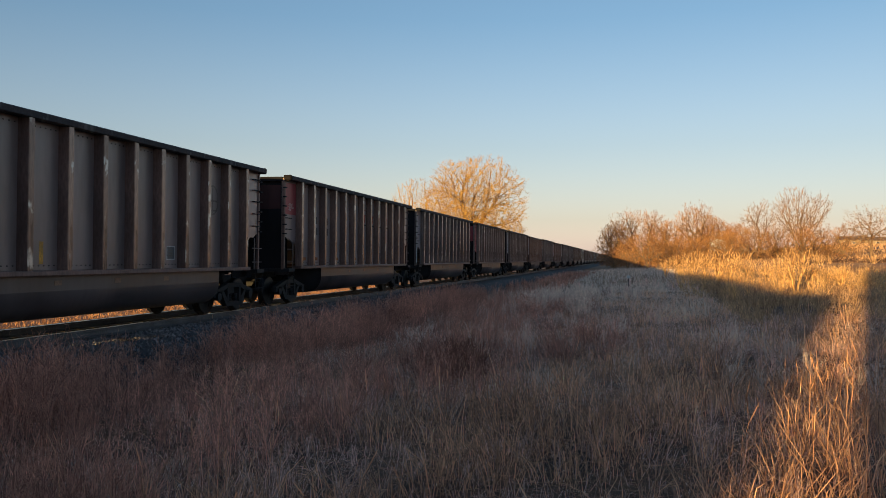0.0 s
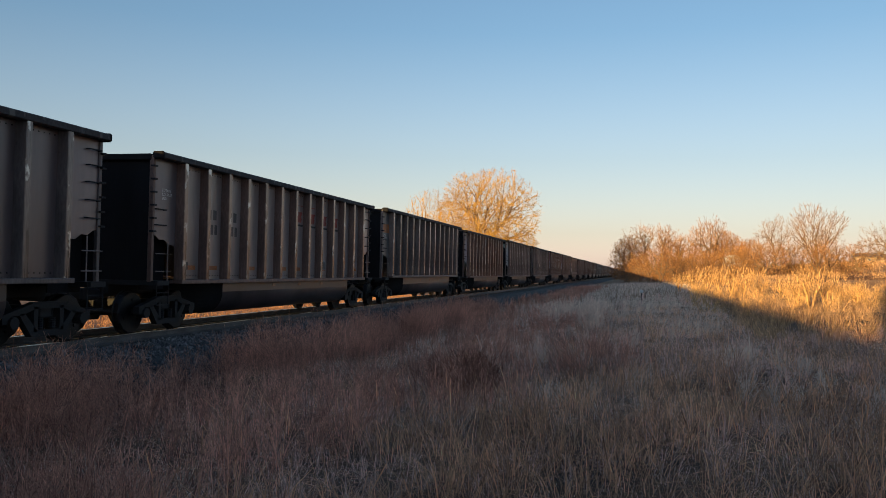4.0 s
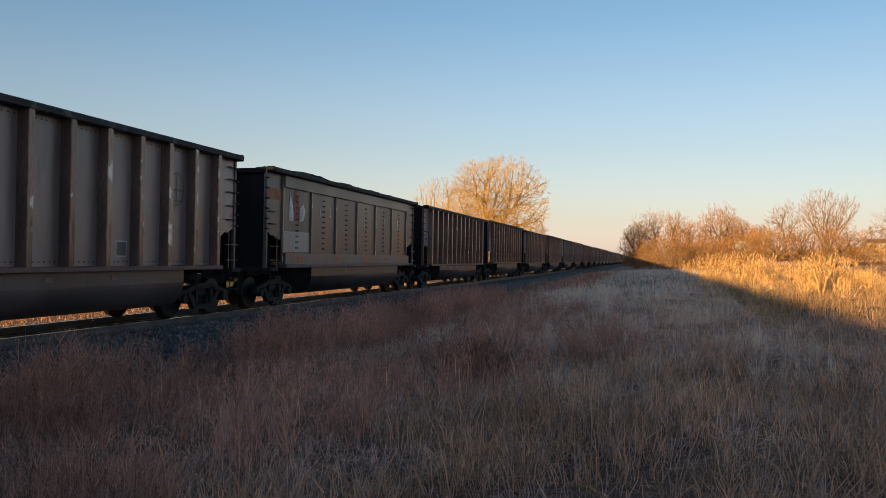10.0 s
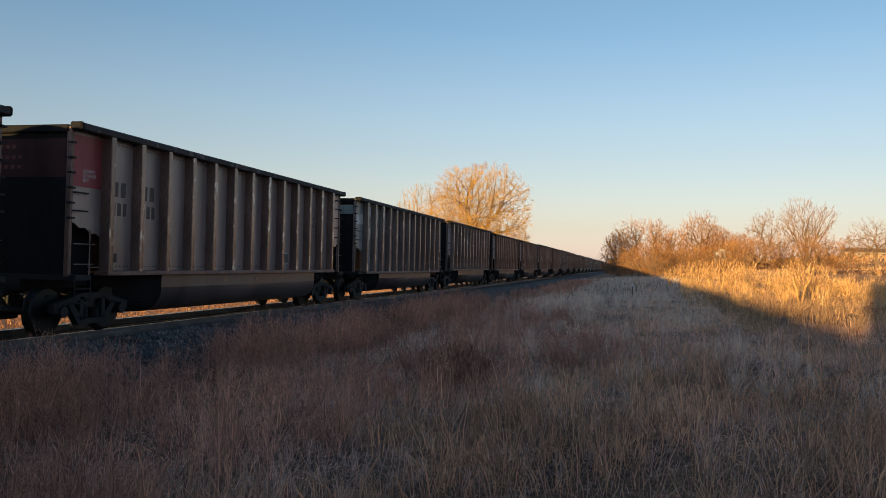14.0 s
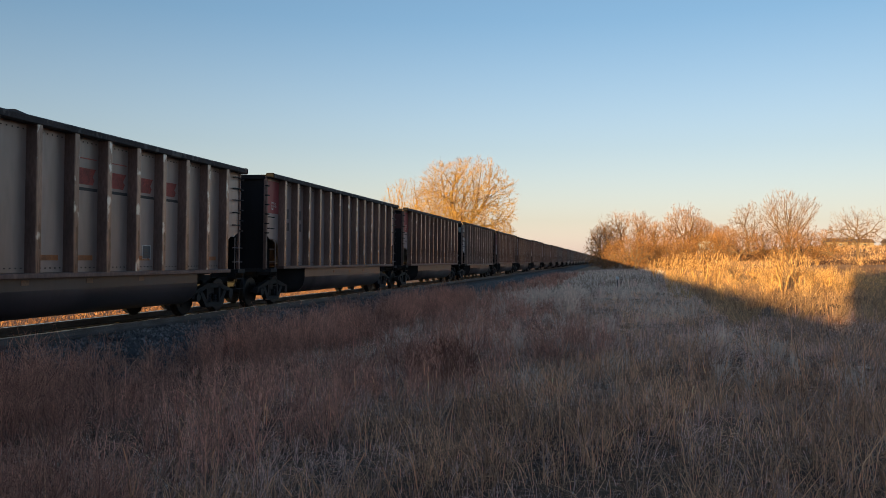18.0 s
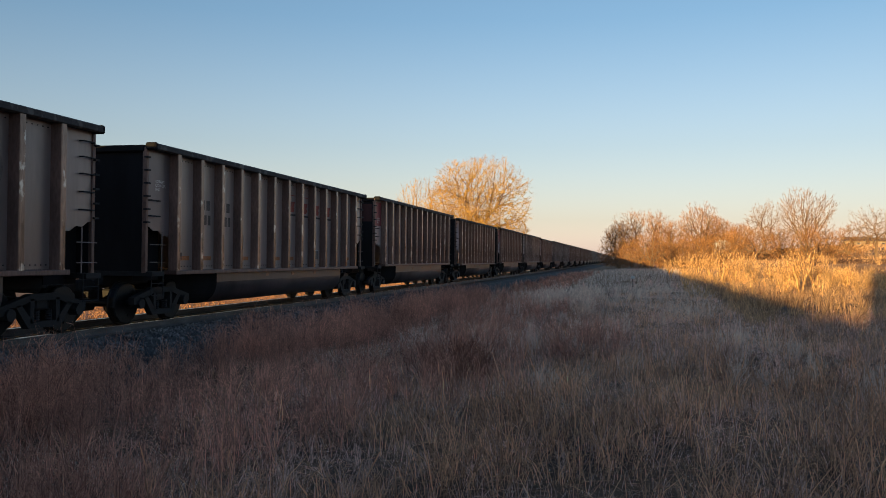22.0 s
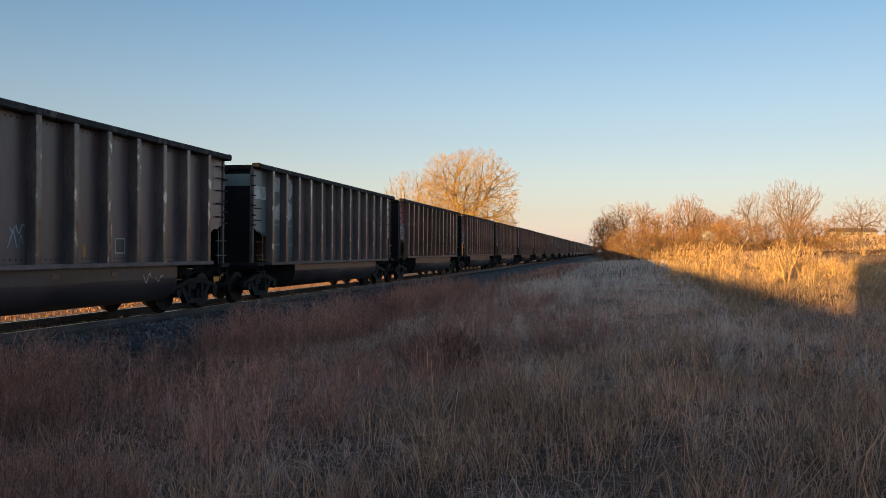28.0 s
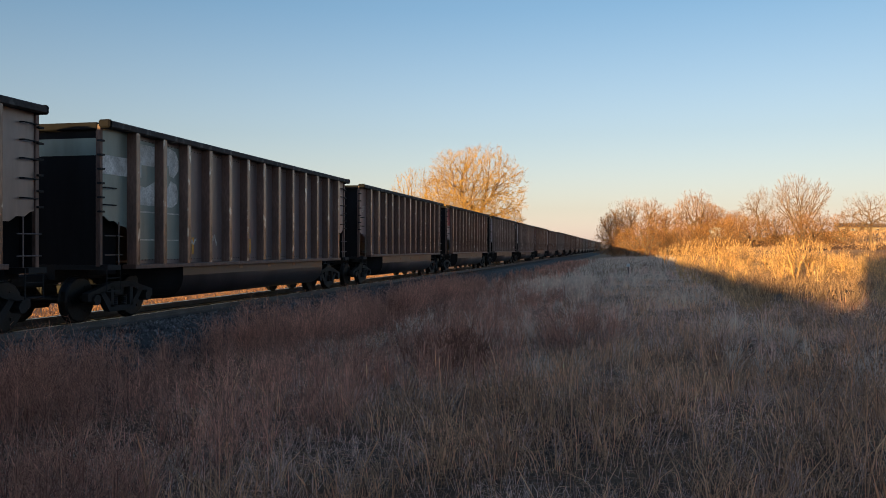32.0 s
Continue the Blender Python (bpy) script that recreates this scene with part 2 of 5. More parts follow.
M["pale_wall"] = surface("pale_wall", (0.42, 0.42, 0.42), (0.33, 0.33, 0.33), rough=0.7, fine=10)
M["white_wall"] = surface("white_wall", (0.75, 0.72, 0.68), (0.6, 0.58, 0.55), rough=0.6, fine=10)
M["pane"] = surface("pane", (0.03, 0.035, 0.04), (0.02, 0.02, 0.025), rough=0.1, bump=0)
M["loco_body"] = surface("loco_body", (0.36, 0.12, 0.03), (0.24, 0.08, 0.025), rough=0.5, scale=1, fine=20)


# ---- building blocks ----
def box(bm, x0, x1, y0, y1, z0, z1, bevel=0.0):
    vs = [bm.verts.new(p) for p in ((x0, y0, z0), (x1, y0, z0), (x1, y1, z0), (x0, y1, z0), (x0, y0, z1), (x1, y0, z1), (x1, y1, z1), (x0, y1, z1))]
    fs = [bm.faces.new([vs[i] for i in q]) for q in ((3, 2, 1, 0), (4, 5, 6, 7), (0, 1, 5, 4), (1, 2, 6, 5), (2, 3, 7, 6), (3, 0, 4, 7))]
    if bevel:
        bmesh.ops.bevel(bm, geom=list({e for f in fs for e in f.edges}), offset=bevel, segments=1, affect="EDGES")
    return bm


def boxes(*dims, bevel=0.0):
    bm = bmesh.new()
    for d in dims:
        box(bm, *d, bevel=bevel)
    return bm


def rod(bm, a, b, r, n=6, r2=None):
    a, b = Vector(a), Vector(b)
    q = (b - a).to_track_quat("Z", "Y")
    r2 = r if r2 is None else r2
    lo = [bm.verts.new(a + q @ Vector((r * math.cos(k * 2 * math.pi / n), r * math.sin(k * 2 * math.pi / n), 0))) for k in range(n)]
    hi = [bm.verts.new(b + q @ Vector((r2 * math.cos(k * 2 * math.pi / n), r2 * math.sin(k * 2 * math.pi / n), 0))) for k in range(n)]
    for k in range(n):
        bm.faces.new((lo[k], lo[(k + 1) % n], hi[(k + 1) % n], hi[k]))
    bm.faces.new(lo[::-1])
    bm.faces.new(hi)
    return bm


def prism(bm, outline, axis, a, b):
    """A flat outline (two coordinates) pushed along axis from a to b."""
    def at(p, s):
        return {"x": (s, p[0], p[1]), "y": (p[0], s, p[1]), "z": (p[0], p[1], s)}[axis]
    lo = [bm.verts.new(at(p, a)) for p in outline]
    hi = [bm.verts.new(at(p, b)) for p in outline]
    n = len(outline)
    for k in range(n):
        bm.faces.new((lo[k], lo[(k + 1) % n], hi[(k + 1) % n], hi[k]))
    bm.faces.new(lo[::-1])
    bm.faces.new(hi)
    return bm


def mesh_of(name, bm, material):
    bmesh.ops.recalc_face_normals(bm, faces=bm.faces[:])
    me = bpy.data.meshes.new(name)
    bm.to_mesh(me)
    bm.free()
    me.materials.append(material)
    return me


def part(name, bm, material, parent, label="", at=None):
    me = bm if isinstance(bm, bpy.types.Mesh) else mesh_of(name, bm, material)
    ob = new(name, me)
    ob.parent = parent
    if at is not None:
        ob.matrix_basis = at
    return tagged(ob, label)


def thing(name, label, category, group="", at=None, kind=""):
    ob = new(name)
    ob.empty_display_size = 0.2
    if at is not None:
        ob.matrix_basis = at
    return tagged(ob, label, category, group, kind)


def raw_mesh(name, verts, faces_flat, sizes, material):
    """A mesh straight from arrays: corner indices in a row, and each face's corner count."""
    me = bpy.data.meshes.new(name)
    me.vertices.add(len(verts))
    me.vertices.foreach_set("co", np.asarray(verts, np.float32).ravel())
    me.loops.add(len(faces_flat))
    me.loops.foreach_set("vertex_index", np.asarray(faces_flat, np.int32))
    me.polygons.add(len(sizes))
    starts = np.concatenate([[0], np.cumsum(sizes)[:-1]]).astype(np.int32)
    me.polygons.foreach_set("loop_start", starts)
    me.update(calc_edges=True)
    me.materials.append(material)
    return me


# ---- ground ----
TRACK = -11.40          # middle of the track
GX = (-3000, -60, -17, -14.9, -7.9, -5, -2, 0, 4, 10, 18, 30, 50, 90, 200, 3000)
GZ = (-2.5, -1.2, -0.95, -0.80, -0.78, -0.62, -0.36, -0.22, -0.10, 0.0, 0.12, 0.35, 0.6, 1.0, 2.0, 6.0)


def land(x, y):
    """Height of the ground."""
    x, y = np.asarray(x, float), np.asarray(y, float)
    z = np.interp(x, GX, GZ)
    near = np.exp(-((np.hypot(x, y) / 160) ** 2))
    z = z + near * 0.05 * (np.sin(x * 1.3 + np.sin(y * 0.7) * 1.5) + np.sin(y * 0.9 + 1.7 * np.sin(x * 0.5))) * (x > -8.5)
    # bank of the road and the rise behind it
    bank = np.clip((y - 0.12 * x - 72) / 5, 0, 1) * np.clip((x - 15) / 3, 0, 1)
    z = z + bank * bank * (3 - 2 * bank) * 1.15
    rise = np.clip((y - 130) / 160, 0, 1) * np.clip((x - 20) / 50, 0, 1)
    return z + rise * 5.0


def axis_steps(lo, hi, fine_lo, fine_hi, step):
    mid = list(np.arange(fine_lo, fine_hi + 1e-6, step))
    up, s = [], step
    v = fine_hi
    while v < hi:
        s *= 1.35
        v = min(v + s, hi)
        up.append(v)
    down, s, v = [], step, fine_lo
    while v > lo:
        s *= 1.35
        v = max(v - s, lo)
        down.append(v)
    return np.array(down[::-1] + mid + up)


xs, ys = axis_steps(-3000, 3000, -20, 40, 0.7), axis_steps(-3000, 4000, -30, 110, 1.4)
gx, gy = np.meshgrid(xs, ys)
gz = land(gx, gy)
nx, ny = len(xs), len(ys)
idx = np.arange(nx * ny).reshape(ny, nx)
quads = np.stack([idx[:-1, :-1], idx[:-1, 1:], idx[1:, 1:], idx[1:, :-1]], -1).reshape(-1, 4)
ground = new("ground", raw_mesh("ground", np.stack([gx, gy, gz], -1).reshape(-1, 3), quads.ravel(), np.full(len(quads), 4), M["soil"]))
tagged(ground, "dry brown prairie soil under winter grass", "ground", kind="structure")
ground.data.materials.append(M["dry_turf"])
mid_x, mid_y = (gx[:-1, :-1] + gx[1:, 1:]).ravel() / 2, (gy[:-1, :-1] + gy[1:, 1:]).ravel() / 2
ground.data.materials.append(M["far_turf"])
# near field takes the soil darkened for shade among the grass
ground.data.polygons.foreach_set("material_index", np.where((mid_x < -13) & (mid_x > -1500), 2, np.where((mid_x > -10) & (mid_x < 34) & (np.abs(mid_y - 12) < 33 + 6 * np.sin(mid_x * 0.35) + 5 * np.sin(mid_x * 0.93 + mid_y)), 0, 1)).astype(np.int32))
ground.data.polygons.foreach_set("use_smooth", np.ones(len(quads), bool))

# ballast bed with sloping shoulders, running straight past
bm = bmesh.new()
prism(bm, [(TRACK - 4.0, -1.1), (TRACK - 2.4, -0.19), (TRACK + 2.15, -0.19), (TRACK + 3.55, -1.1)], "y", -900, 1500)
bed = new("track_bed", mesh_of("track_bed", bm, M["ballast"]))
tagged(bed, "grey crushed stone ballast bed with sloping shoulder", "ballast", kind="structure")

# rails: foot, web and head
for side, name in ((-0.7525, "rail_far"), (0.7525, "rail_near")):
    bm = bmesh.new()
    o = [(-0.07, -0.17), (0.07, -0.17), (0.07, -0.155), (0.012, -0.13), (0.012, -0.045), (0.036, -0.035), (0.036, -0.008), (-0.036, -0.008), (-0.036, -0.035), (-0.012, -0.045), (-0.012, -0.13), (-0.07, -0.155)]
    prism(bm, [(TRACK + side + p[0], p[1]) for p in o], "y", -900, 1500)
    rail = new(name, mesh_of(name, bm, M["rail"]))
    tagged(rail, "rusty steel rail with a bright running surface", "rail", kind="structure")
    part("running_surface", boxes((TRACK + side - 0.033, TRACK + side + 0.033, -900, 1500, -0.008, 0.0)), M["railhead"], rail, "polished steel railhead")

# sleepers under the rails
track_ties = thing("sleeper_row", "dark weathered timber sleepers bedded in ballast", "sleepers", kind="structure")
me_tie = mesh_of("sleeper", boxes((-1.3, 1.3, -0.11, 0.11, -0.36, -0.172), bevel=0.012), M["sleeper"])
for k in range(160):
    part("sleeper", me_tie, None, track_ties, at=pose(TRACK + random.uniform(-0.03, 0.03), -12 + 0.51 * k, random.uniform(-0.008, 0.0), 0, 0, random.uniform(-1, 1)))


# ---- plants ----
rng = np.random.default_rng(7)


def blades(name, x, y, h, w, bend, material, label, category, z=None, lean=None, bends=2):
    """Grass: one tapered, bent blade at each place, all in one mesh."""
    n = len(x)
    z = land(x, y) - 0.02 if z is None else z
    a = rng.uniform(0, 2 * np.pi, n)
    la = rng.uniform(0, 2 * np.pi, n) if lean is None else lean + rng.normal(0, 0.8, n)
    out = np.stack([np.cos(la), np.sin(la)], -1) * (bend * h)[:, None]
    side = np.stack([np.cos(a), np.sin(a)], -1) * w[:, None] * 0.5
    base = np.stack([x, y], -1)
    rungs = ((0.0, 0.0, 1.0), (0.16, 0.45, 0.85), (0.5, 0.8, 0.55)) if bends == 2 else ((0.0, 0.0, 1.0), (0.3, 0.62, 0.75))
    m = 2 * len(rungs)
    v = np.empty((n, m + 1, 3))
    for k, (s, up, wide) in enumerate(rungs):
        c = base + out * s
        v[:, 2 * k, :2], v[:, 2 * k + 1, :2] = c - side * wide, c + side * wide
        v[:, 2 * k, 2] = v[:, 2 * k + 1, 2] = z + h * up
    v[:, m, :2], v[:, m, 2] = base + out, z + h * (1 - 0.35 * np.minimum(bend, 1))
    i = (np.arange(n) * (m + 1))[:, None]
    f = np.concatenate([i + [2 * k, 2 * k + 1, 2 * k + 3, 2 * k + 2] for k in range(len(rungs) - 1)] + [i + [m - 2, m - 1, m]], 1).ravel()
    ob = new(name, raw_mesh(name, v.reshape(-1, 3), f, np.tile([4] * (len(rungs) - 1) + [3], n), material))
    return tagged(ob, label, category, kind="stuff")


def twigs_mesh(name, p0, p1, r0, r1, material):
    """Thin three-sided tapering sticks from p0 to p1."""
    p0, p1 = np.asarray(p0, float), np.asarray(p1, float)
    n = len(p0)
    d = p1 - p0
    d /= np.linalg.norm(d, axis=1)[:, None] + 1e-9
    ref = np.where(np.abs(d[:, 2:3]) < 0.9, [[0, 0, 1.0]], [[1.0, 0, 0]])
    u = np.cross(d, ref)
    u /= np.linalg.norm(u, axis=1)[:, None]
    w = np.cross(d, u)
    v = np.empty((n, 6, 3))
    for k in range(3):
        o = u * math.cos(k * 2.094) + w * math.sin(k * 2.094)
        v[:, k], v[:, 3 + k] = p0 + o * np.asarray(r0)[:, None], p1 + o * np.asarray(r1)[:, None]
    i = (np.arange(n) * 6)[:, None]
    f = np.concatenate([i + [0, 1, 4, 3], i + [1, 2, 5, 4], i + [2, 0, 3, 5]], 1).ravel()
    return raw_mesh(name, v.reshape(-1, 3), f, np.full(3 * n, 4), material)


def scatter(n, x0, x1, y0, y1, power=1.0, keep=None):
    """Places in a rectangle, thinning out with the distance from where the field is trodden."""
    x, y = rng.uniform(x0, x1, n), rng.uniform(y0, y1, n)
    r = np.hypot(x, y)
    ok = rng.uniform(0, 1, n) < np.clip((9.0 / np.maximum(r, 3.0)) ** power, 0, 1)
    if keep is not None:
        ok &= keep(x, y)
    return x[ok], y[ok]


def patchy(x, y, s, seed):
    """Soft patches between 0 and 1."""
    return 0.5 + 0.25 * (np.sin(x / s + seed) * np.cos(y / s * 0.8 + 2 * seed) + np.sin((x + y) / s * 0.6 + 3 * seed) + np.sin((x - 0.7 * y) / s * 1.4 + seed)) * 0.66


def clear(x, y):
    """Off the ballast and not under the camera."""
    return (x > TRACK + 3.3) & (np.hypot(x, y) > 2.2)


def off_sun_strip(x, y):
    """True off the sunlit strip, whose grass gets its own sun-toned colours."""
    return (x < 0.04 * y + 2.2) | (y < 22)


def meadow(x, y):
    """True in the stand of bunch grass, false among the weeds beside the ballast."""
    return (x > -2.7 + 0.6 * np.sin(y * 0.8)) & (y < 10.5 + 0.9 * (x + 2) + 1.2 * np.sin(x * 1.1))


def tufts(name, cx, cy, n, h, w, material, label, spread=0.09, tall=None, arch=1.0):
    """Grass in bunches: blades rise from a common root and lean outward."""
    k = np.repeat(np.arange(len(cx)), n)
    a = rng.uniform(0, 2 * np.pi, len(k))
    r = spread * np.sqrt(rng.uniform(0, 1, len(k)))
    x, y = cx[k] + r * np.cos(a), cy[k] + r * np.sin(a)
    size = rng.uniform(0.6, 1.3, len(cx)) if tall is None else tall
    hh = h * size[k] * rng.uniform(0.45, 1.05, len(k))
    return blades(name, x, y, hh, w * rng.uniform(0.6, 1.3, len(k)), arch * rng.uniform(0.1, 1.25, len(k)) * (0.5 + 4.5 * r), material, label, "grass", lean=a)


def grow_field():
    # bunch grass over the near field, thinner among the rust-brown weeds
    x, y = scatter(16000, -8, 26, 1.5, 40, 1.1, lambda x, y: clear(x, y) & (rng.uniform(0, 1, len(x)) < np.clip((x + 4.0) / 4, 0.07, 1)) & off_sun_strip(x, y) & (patchy(x, y, 0.5, 6.0) > 0.33) & ~(meadow(x, y) & (rng.uniform(0, 1, len(x)) < 0.6)))
    tufts("straw_grass", x, y, 17, 0.42, 0.0075, M["straw"], "dry straw-coloured bunch grass in shade", spread=0.13, tall=0.55 + 0.85 * patchy(x, y, 1.8, 1.0), arch=1.3)
    x, y = scatter(6000, 2, 20, 20, 50, 0.7, lambda x, y: ~off_sun_strip(x, y))
    tufts("golden_bunches", x, y, 11, 0.5, 0.015, M["sun_straw"], "bunch grass with the low sun's gold in its colour", spread=0.15, arch=1.2)
    # further out: colour raised to pale in the shade, toned golden for the sun
    x, y = scatter(300000, -8, 60, 30, 150, 0.9, clear)
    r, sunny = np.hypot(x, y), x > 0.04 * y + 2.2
    for name, on, mat, label in (("pale_field_grass", ~sunny, "frost_shade_weed", "pale grass, its colour raised for the shaded field"), ("field_grass", sunny, "sun_straw", "dry tan grass over the far field")):
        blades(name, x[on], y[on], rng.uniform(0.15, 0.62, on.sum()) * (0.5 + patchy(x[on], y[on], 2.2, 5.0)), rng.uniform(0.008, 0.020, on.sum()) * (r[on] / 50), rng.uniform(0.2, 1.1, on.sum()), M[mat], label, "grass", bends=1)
    x, y = rng.uniform(13, 58, 34000), 66 + 80 * rng.uniform(0, 1, 34000) ** 1.3
    off = (x > 15.5) & (np.hypot(x, y) > 80) & (np.hypot(x, y) < 92)
    x, y = x[~off], y[~off]
    blades("bank_grass", x, y, rng.uniform(0.2, 0.55, len(x)), rng.uniform(0.03, 0.06, len(x)), rng.uniform(0.2, 0.9, len(x)), M["sun_straw"], "dry golden grass over the road bank", "grass", bends=1)
    x, y = rng.uniform(14, 130, 24000), rng.uniform(140, 370, 24000)
    blades("far_field_grass", x, y, rng.uniform(0.4, 0.9, len(x)), rng.uniform(0.18, 0.34, len(x)), rng.uniform(0.2, 0.8, len(x)), M["sun_straw"], "dry tan grass on the far rise", "grass", bends=1)
    # matted low growth and its frosted tips
    x, y = scatter(230000, -8.2, 30, 1, 40, 1.1, lambda x, y: clear(x, y) & off_sun_strip(x, y) & ~(meadow(x, y) & (rng.uniform(0, 1, len(x)) < 0.2)))
    blades("grey_undergrowth", x, y, rng.uniform(0.06, 0.30, len(x)), rng.uniform(0.003, 0.008, len(x)) * np.maximum(1, np.hypot(x, y) / 14), rng.uniform(0.3, 1.5, len(x)), M["grey_weed"], "low grey-brown matted weeds between the grass", "weeds", bends=1)
    x, y = scatter(110000, -7.6, 26, 2, 60, 1.0, lambda x, y: clear(x, y) & off_sun_strip(x, y) & (patchy(x, y, 1.6, 3.0) > 0.45) & ~(meadow(x, y) & (rng.uniform(0, 1, len(x)) < 0.7)))
    blades("frosted_tips", x, y, rng.uniform(0.12, 0.38, len(x)), rng.uniform(0.003, 0.006, len(x)) * np.maximum(1, np.hypot(x, y) / 14), rng.uniform(0.3, 1.4, len(x)), M["frost_shade_weed"], "pale frosted tips of low weeds", "weeds", bends=1)
    # tall curved bunch grass in front
    x, y = scatter(7500, -4, 22, 2.4, 26, 0.8, lambda x, y: clear(x, y) & meadow(x, y) & (patchy(x, y, 0.55, 4.0) > 0.43))
    tufts("bunch_grass", x, y, 14, 0.52, 0.008, M["stalk"], "tall golden bunch grass bending over", 0.17, arch=1.35)
    x, y = scatter(1500, -5.5, 20, 6, 34, 0.8, lambda x, y: clear(x, y) & ~meadow(x, y) & off_sun_strip(x, y))
    tufts("tall_stalks", x, y, 8, 0.55, 0.010, M["straw"], "tall pale grass stalks bending over", 0.14)
    # seed heads and curled frosted bits: pale specks all over
    x, y = scatter(190000, -8.2, 26, 2.2, 45, 1.0, lambda x, y: clear(x, y) & off_sun_strip(x, y) & (patchy(x, y, 0.9, 2.0) > 0.34) & ~(meadow(x, y) & (rng.uniform(0, 1, len(x)) < 0.6)))
    p = np.stack([x, y, land(x, y) + rng.uniform(0.03, 0.42, len(x)) ** 1.2], -1)
    q = rng.normal(0, 1, p.shape)
    q *= (rng.uniform(0.006, 0.022, len(x)) * np.maximum(1, np.hypot(x, y) / 12) / np.linalg.norm(q, axis=1))[:, None]
    tagged(new("seed_heads", ribbons("seed_heads", p, p + q, rng.uniform(0.0015, 0.004, len(x)) * np.maximum(1, np.hypot(x, y) / 12), M["frost_shade_weed"])), "pale frosted seed heads in the weeds", "weeds", kind="stuff")
    # fallen stems lying over the soil
    for name, count, mat, label in (("fallen_stems", 150000, "rust_weed", "tangle of fallen brown stems on the soil"), ("fallen_straw", 60000, "straw", "fallen bent straw between the bunches"), ("frosted_litter", 80000, "frost_shade_weed", "pale frosted litter of bent stems")):
        x, y = scatter(count, -7.5, 20, 2.0, 26, 1.1, clear) if mat != "frost_shade_weed" else scatter(count, -4.5, 12, 9.5, 42, 0.8, lambda x, y: clear(x, y) & off_sun_strip(x, y))
        a, up = rng.uniform(0, 2 * np.pi, len(x)), rng.normal(0.12, 0.22, len(x))
        p = np.stack([x, y, land(x, y) + rng.uniform(0.0, 0.12, len(x)) ** 1.3], -1)
        q = np.stack([np.cos(a), np.sin(a), up], -1) * rng.uniform(0.05, 0.26, len(x))[:, None]
        tagged(new(name, ribbons(name, p, p + q, rng.uniform(0.001, 0.0028, len(x)) * np.maximum(1, np.hypot(x, y) / 12), M[mat])), label, "weeds", kind="stuff")
    # tall stems that carry a thick spindle of seed
    x, y = scatter(1500, -3.2, 9, 2.6, 15, 0.9, lambda x, y: clear(x, y) & (meadow(x, y)) & (patchy(x, y, 0.7, 4.4) > 0.45))
    n = len(x)
    a, h, lean = rng.uniform(0, 2 * np.pi, n), rng.uniform(0.5, 0.85, n), np.abs(rng.normal(0, 0.22, n))
    foot = np.stack([x, y, land(x, y) - 0.02], -1)
    tilt = np.stack([np.cos(a) * lean, np.sin(a) * lean, np.ones(n)], -1)
    neck = foot + tilt * (h * 0.72)[:, None]
    tip = neck + (tilt + np.stack([np.cos(a), np.sin(a), -np.ones(n)], -1) * (0.25 * rng.uniform(0, 1, n))[:, None]) * (h * 0.28)[:, None]
    mid = (neck + tip) / 2
    tagged(new("seed_stems", twigs_mesh("seed_stems", np.concatenate([foot, neck, mid]), np.concatenate([neck, mid, tip]), np.concatenate([np.full(n, 0.0022), np.full(n, 0.0024), np.full(n, 0.0058)]), np.concatenate([np.full(n, 0.0018), np.full(n, 0.0058), np.full(n, 0.0012)]), M["stalk"])), "tall grass stems with thick seed spindles", "grass", kind="stuff")
    # grass on the sunlit side beyond the track
    x, y = -15.4 - 14 * rng.uniform(0, 1, 75000) ** 1.6, -4 + 80 * rng.uniform(0, 1, 75000) ** 1.3
    blades("sunlit_grass", x, y, rng.uniform(0.07, 0.16, len(x)), rng.uniform(0.014, 0.030, len(x)), rng.uniform(0.1, 0.6, len(x)), M["far_straw"], "golden grass beyond the track in low sun", "grass", bends=1)


def ribbons(name, p0, p1, w, material):
    """Fine twigs as narrow two-sided strips turned at random."""
    n = len(p0)
    d = p1 - p0
    s = np.cross(d, rng.normal(0, 1, (n, 3)))
    s *= (w / (np.linalg.norm(s, axis=1) + 1e-9))[:, None]
    v = np.stack([p0 - s, p0 + s, p1 + s * 0.4, p1 - s * 0.4], 1)
    return raw_mesh(name, v.reshape(-1, 3), np.arange(4 * n), np.full(n, 4), material)


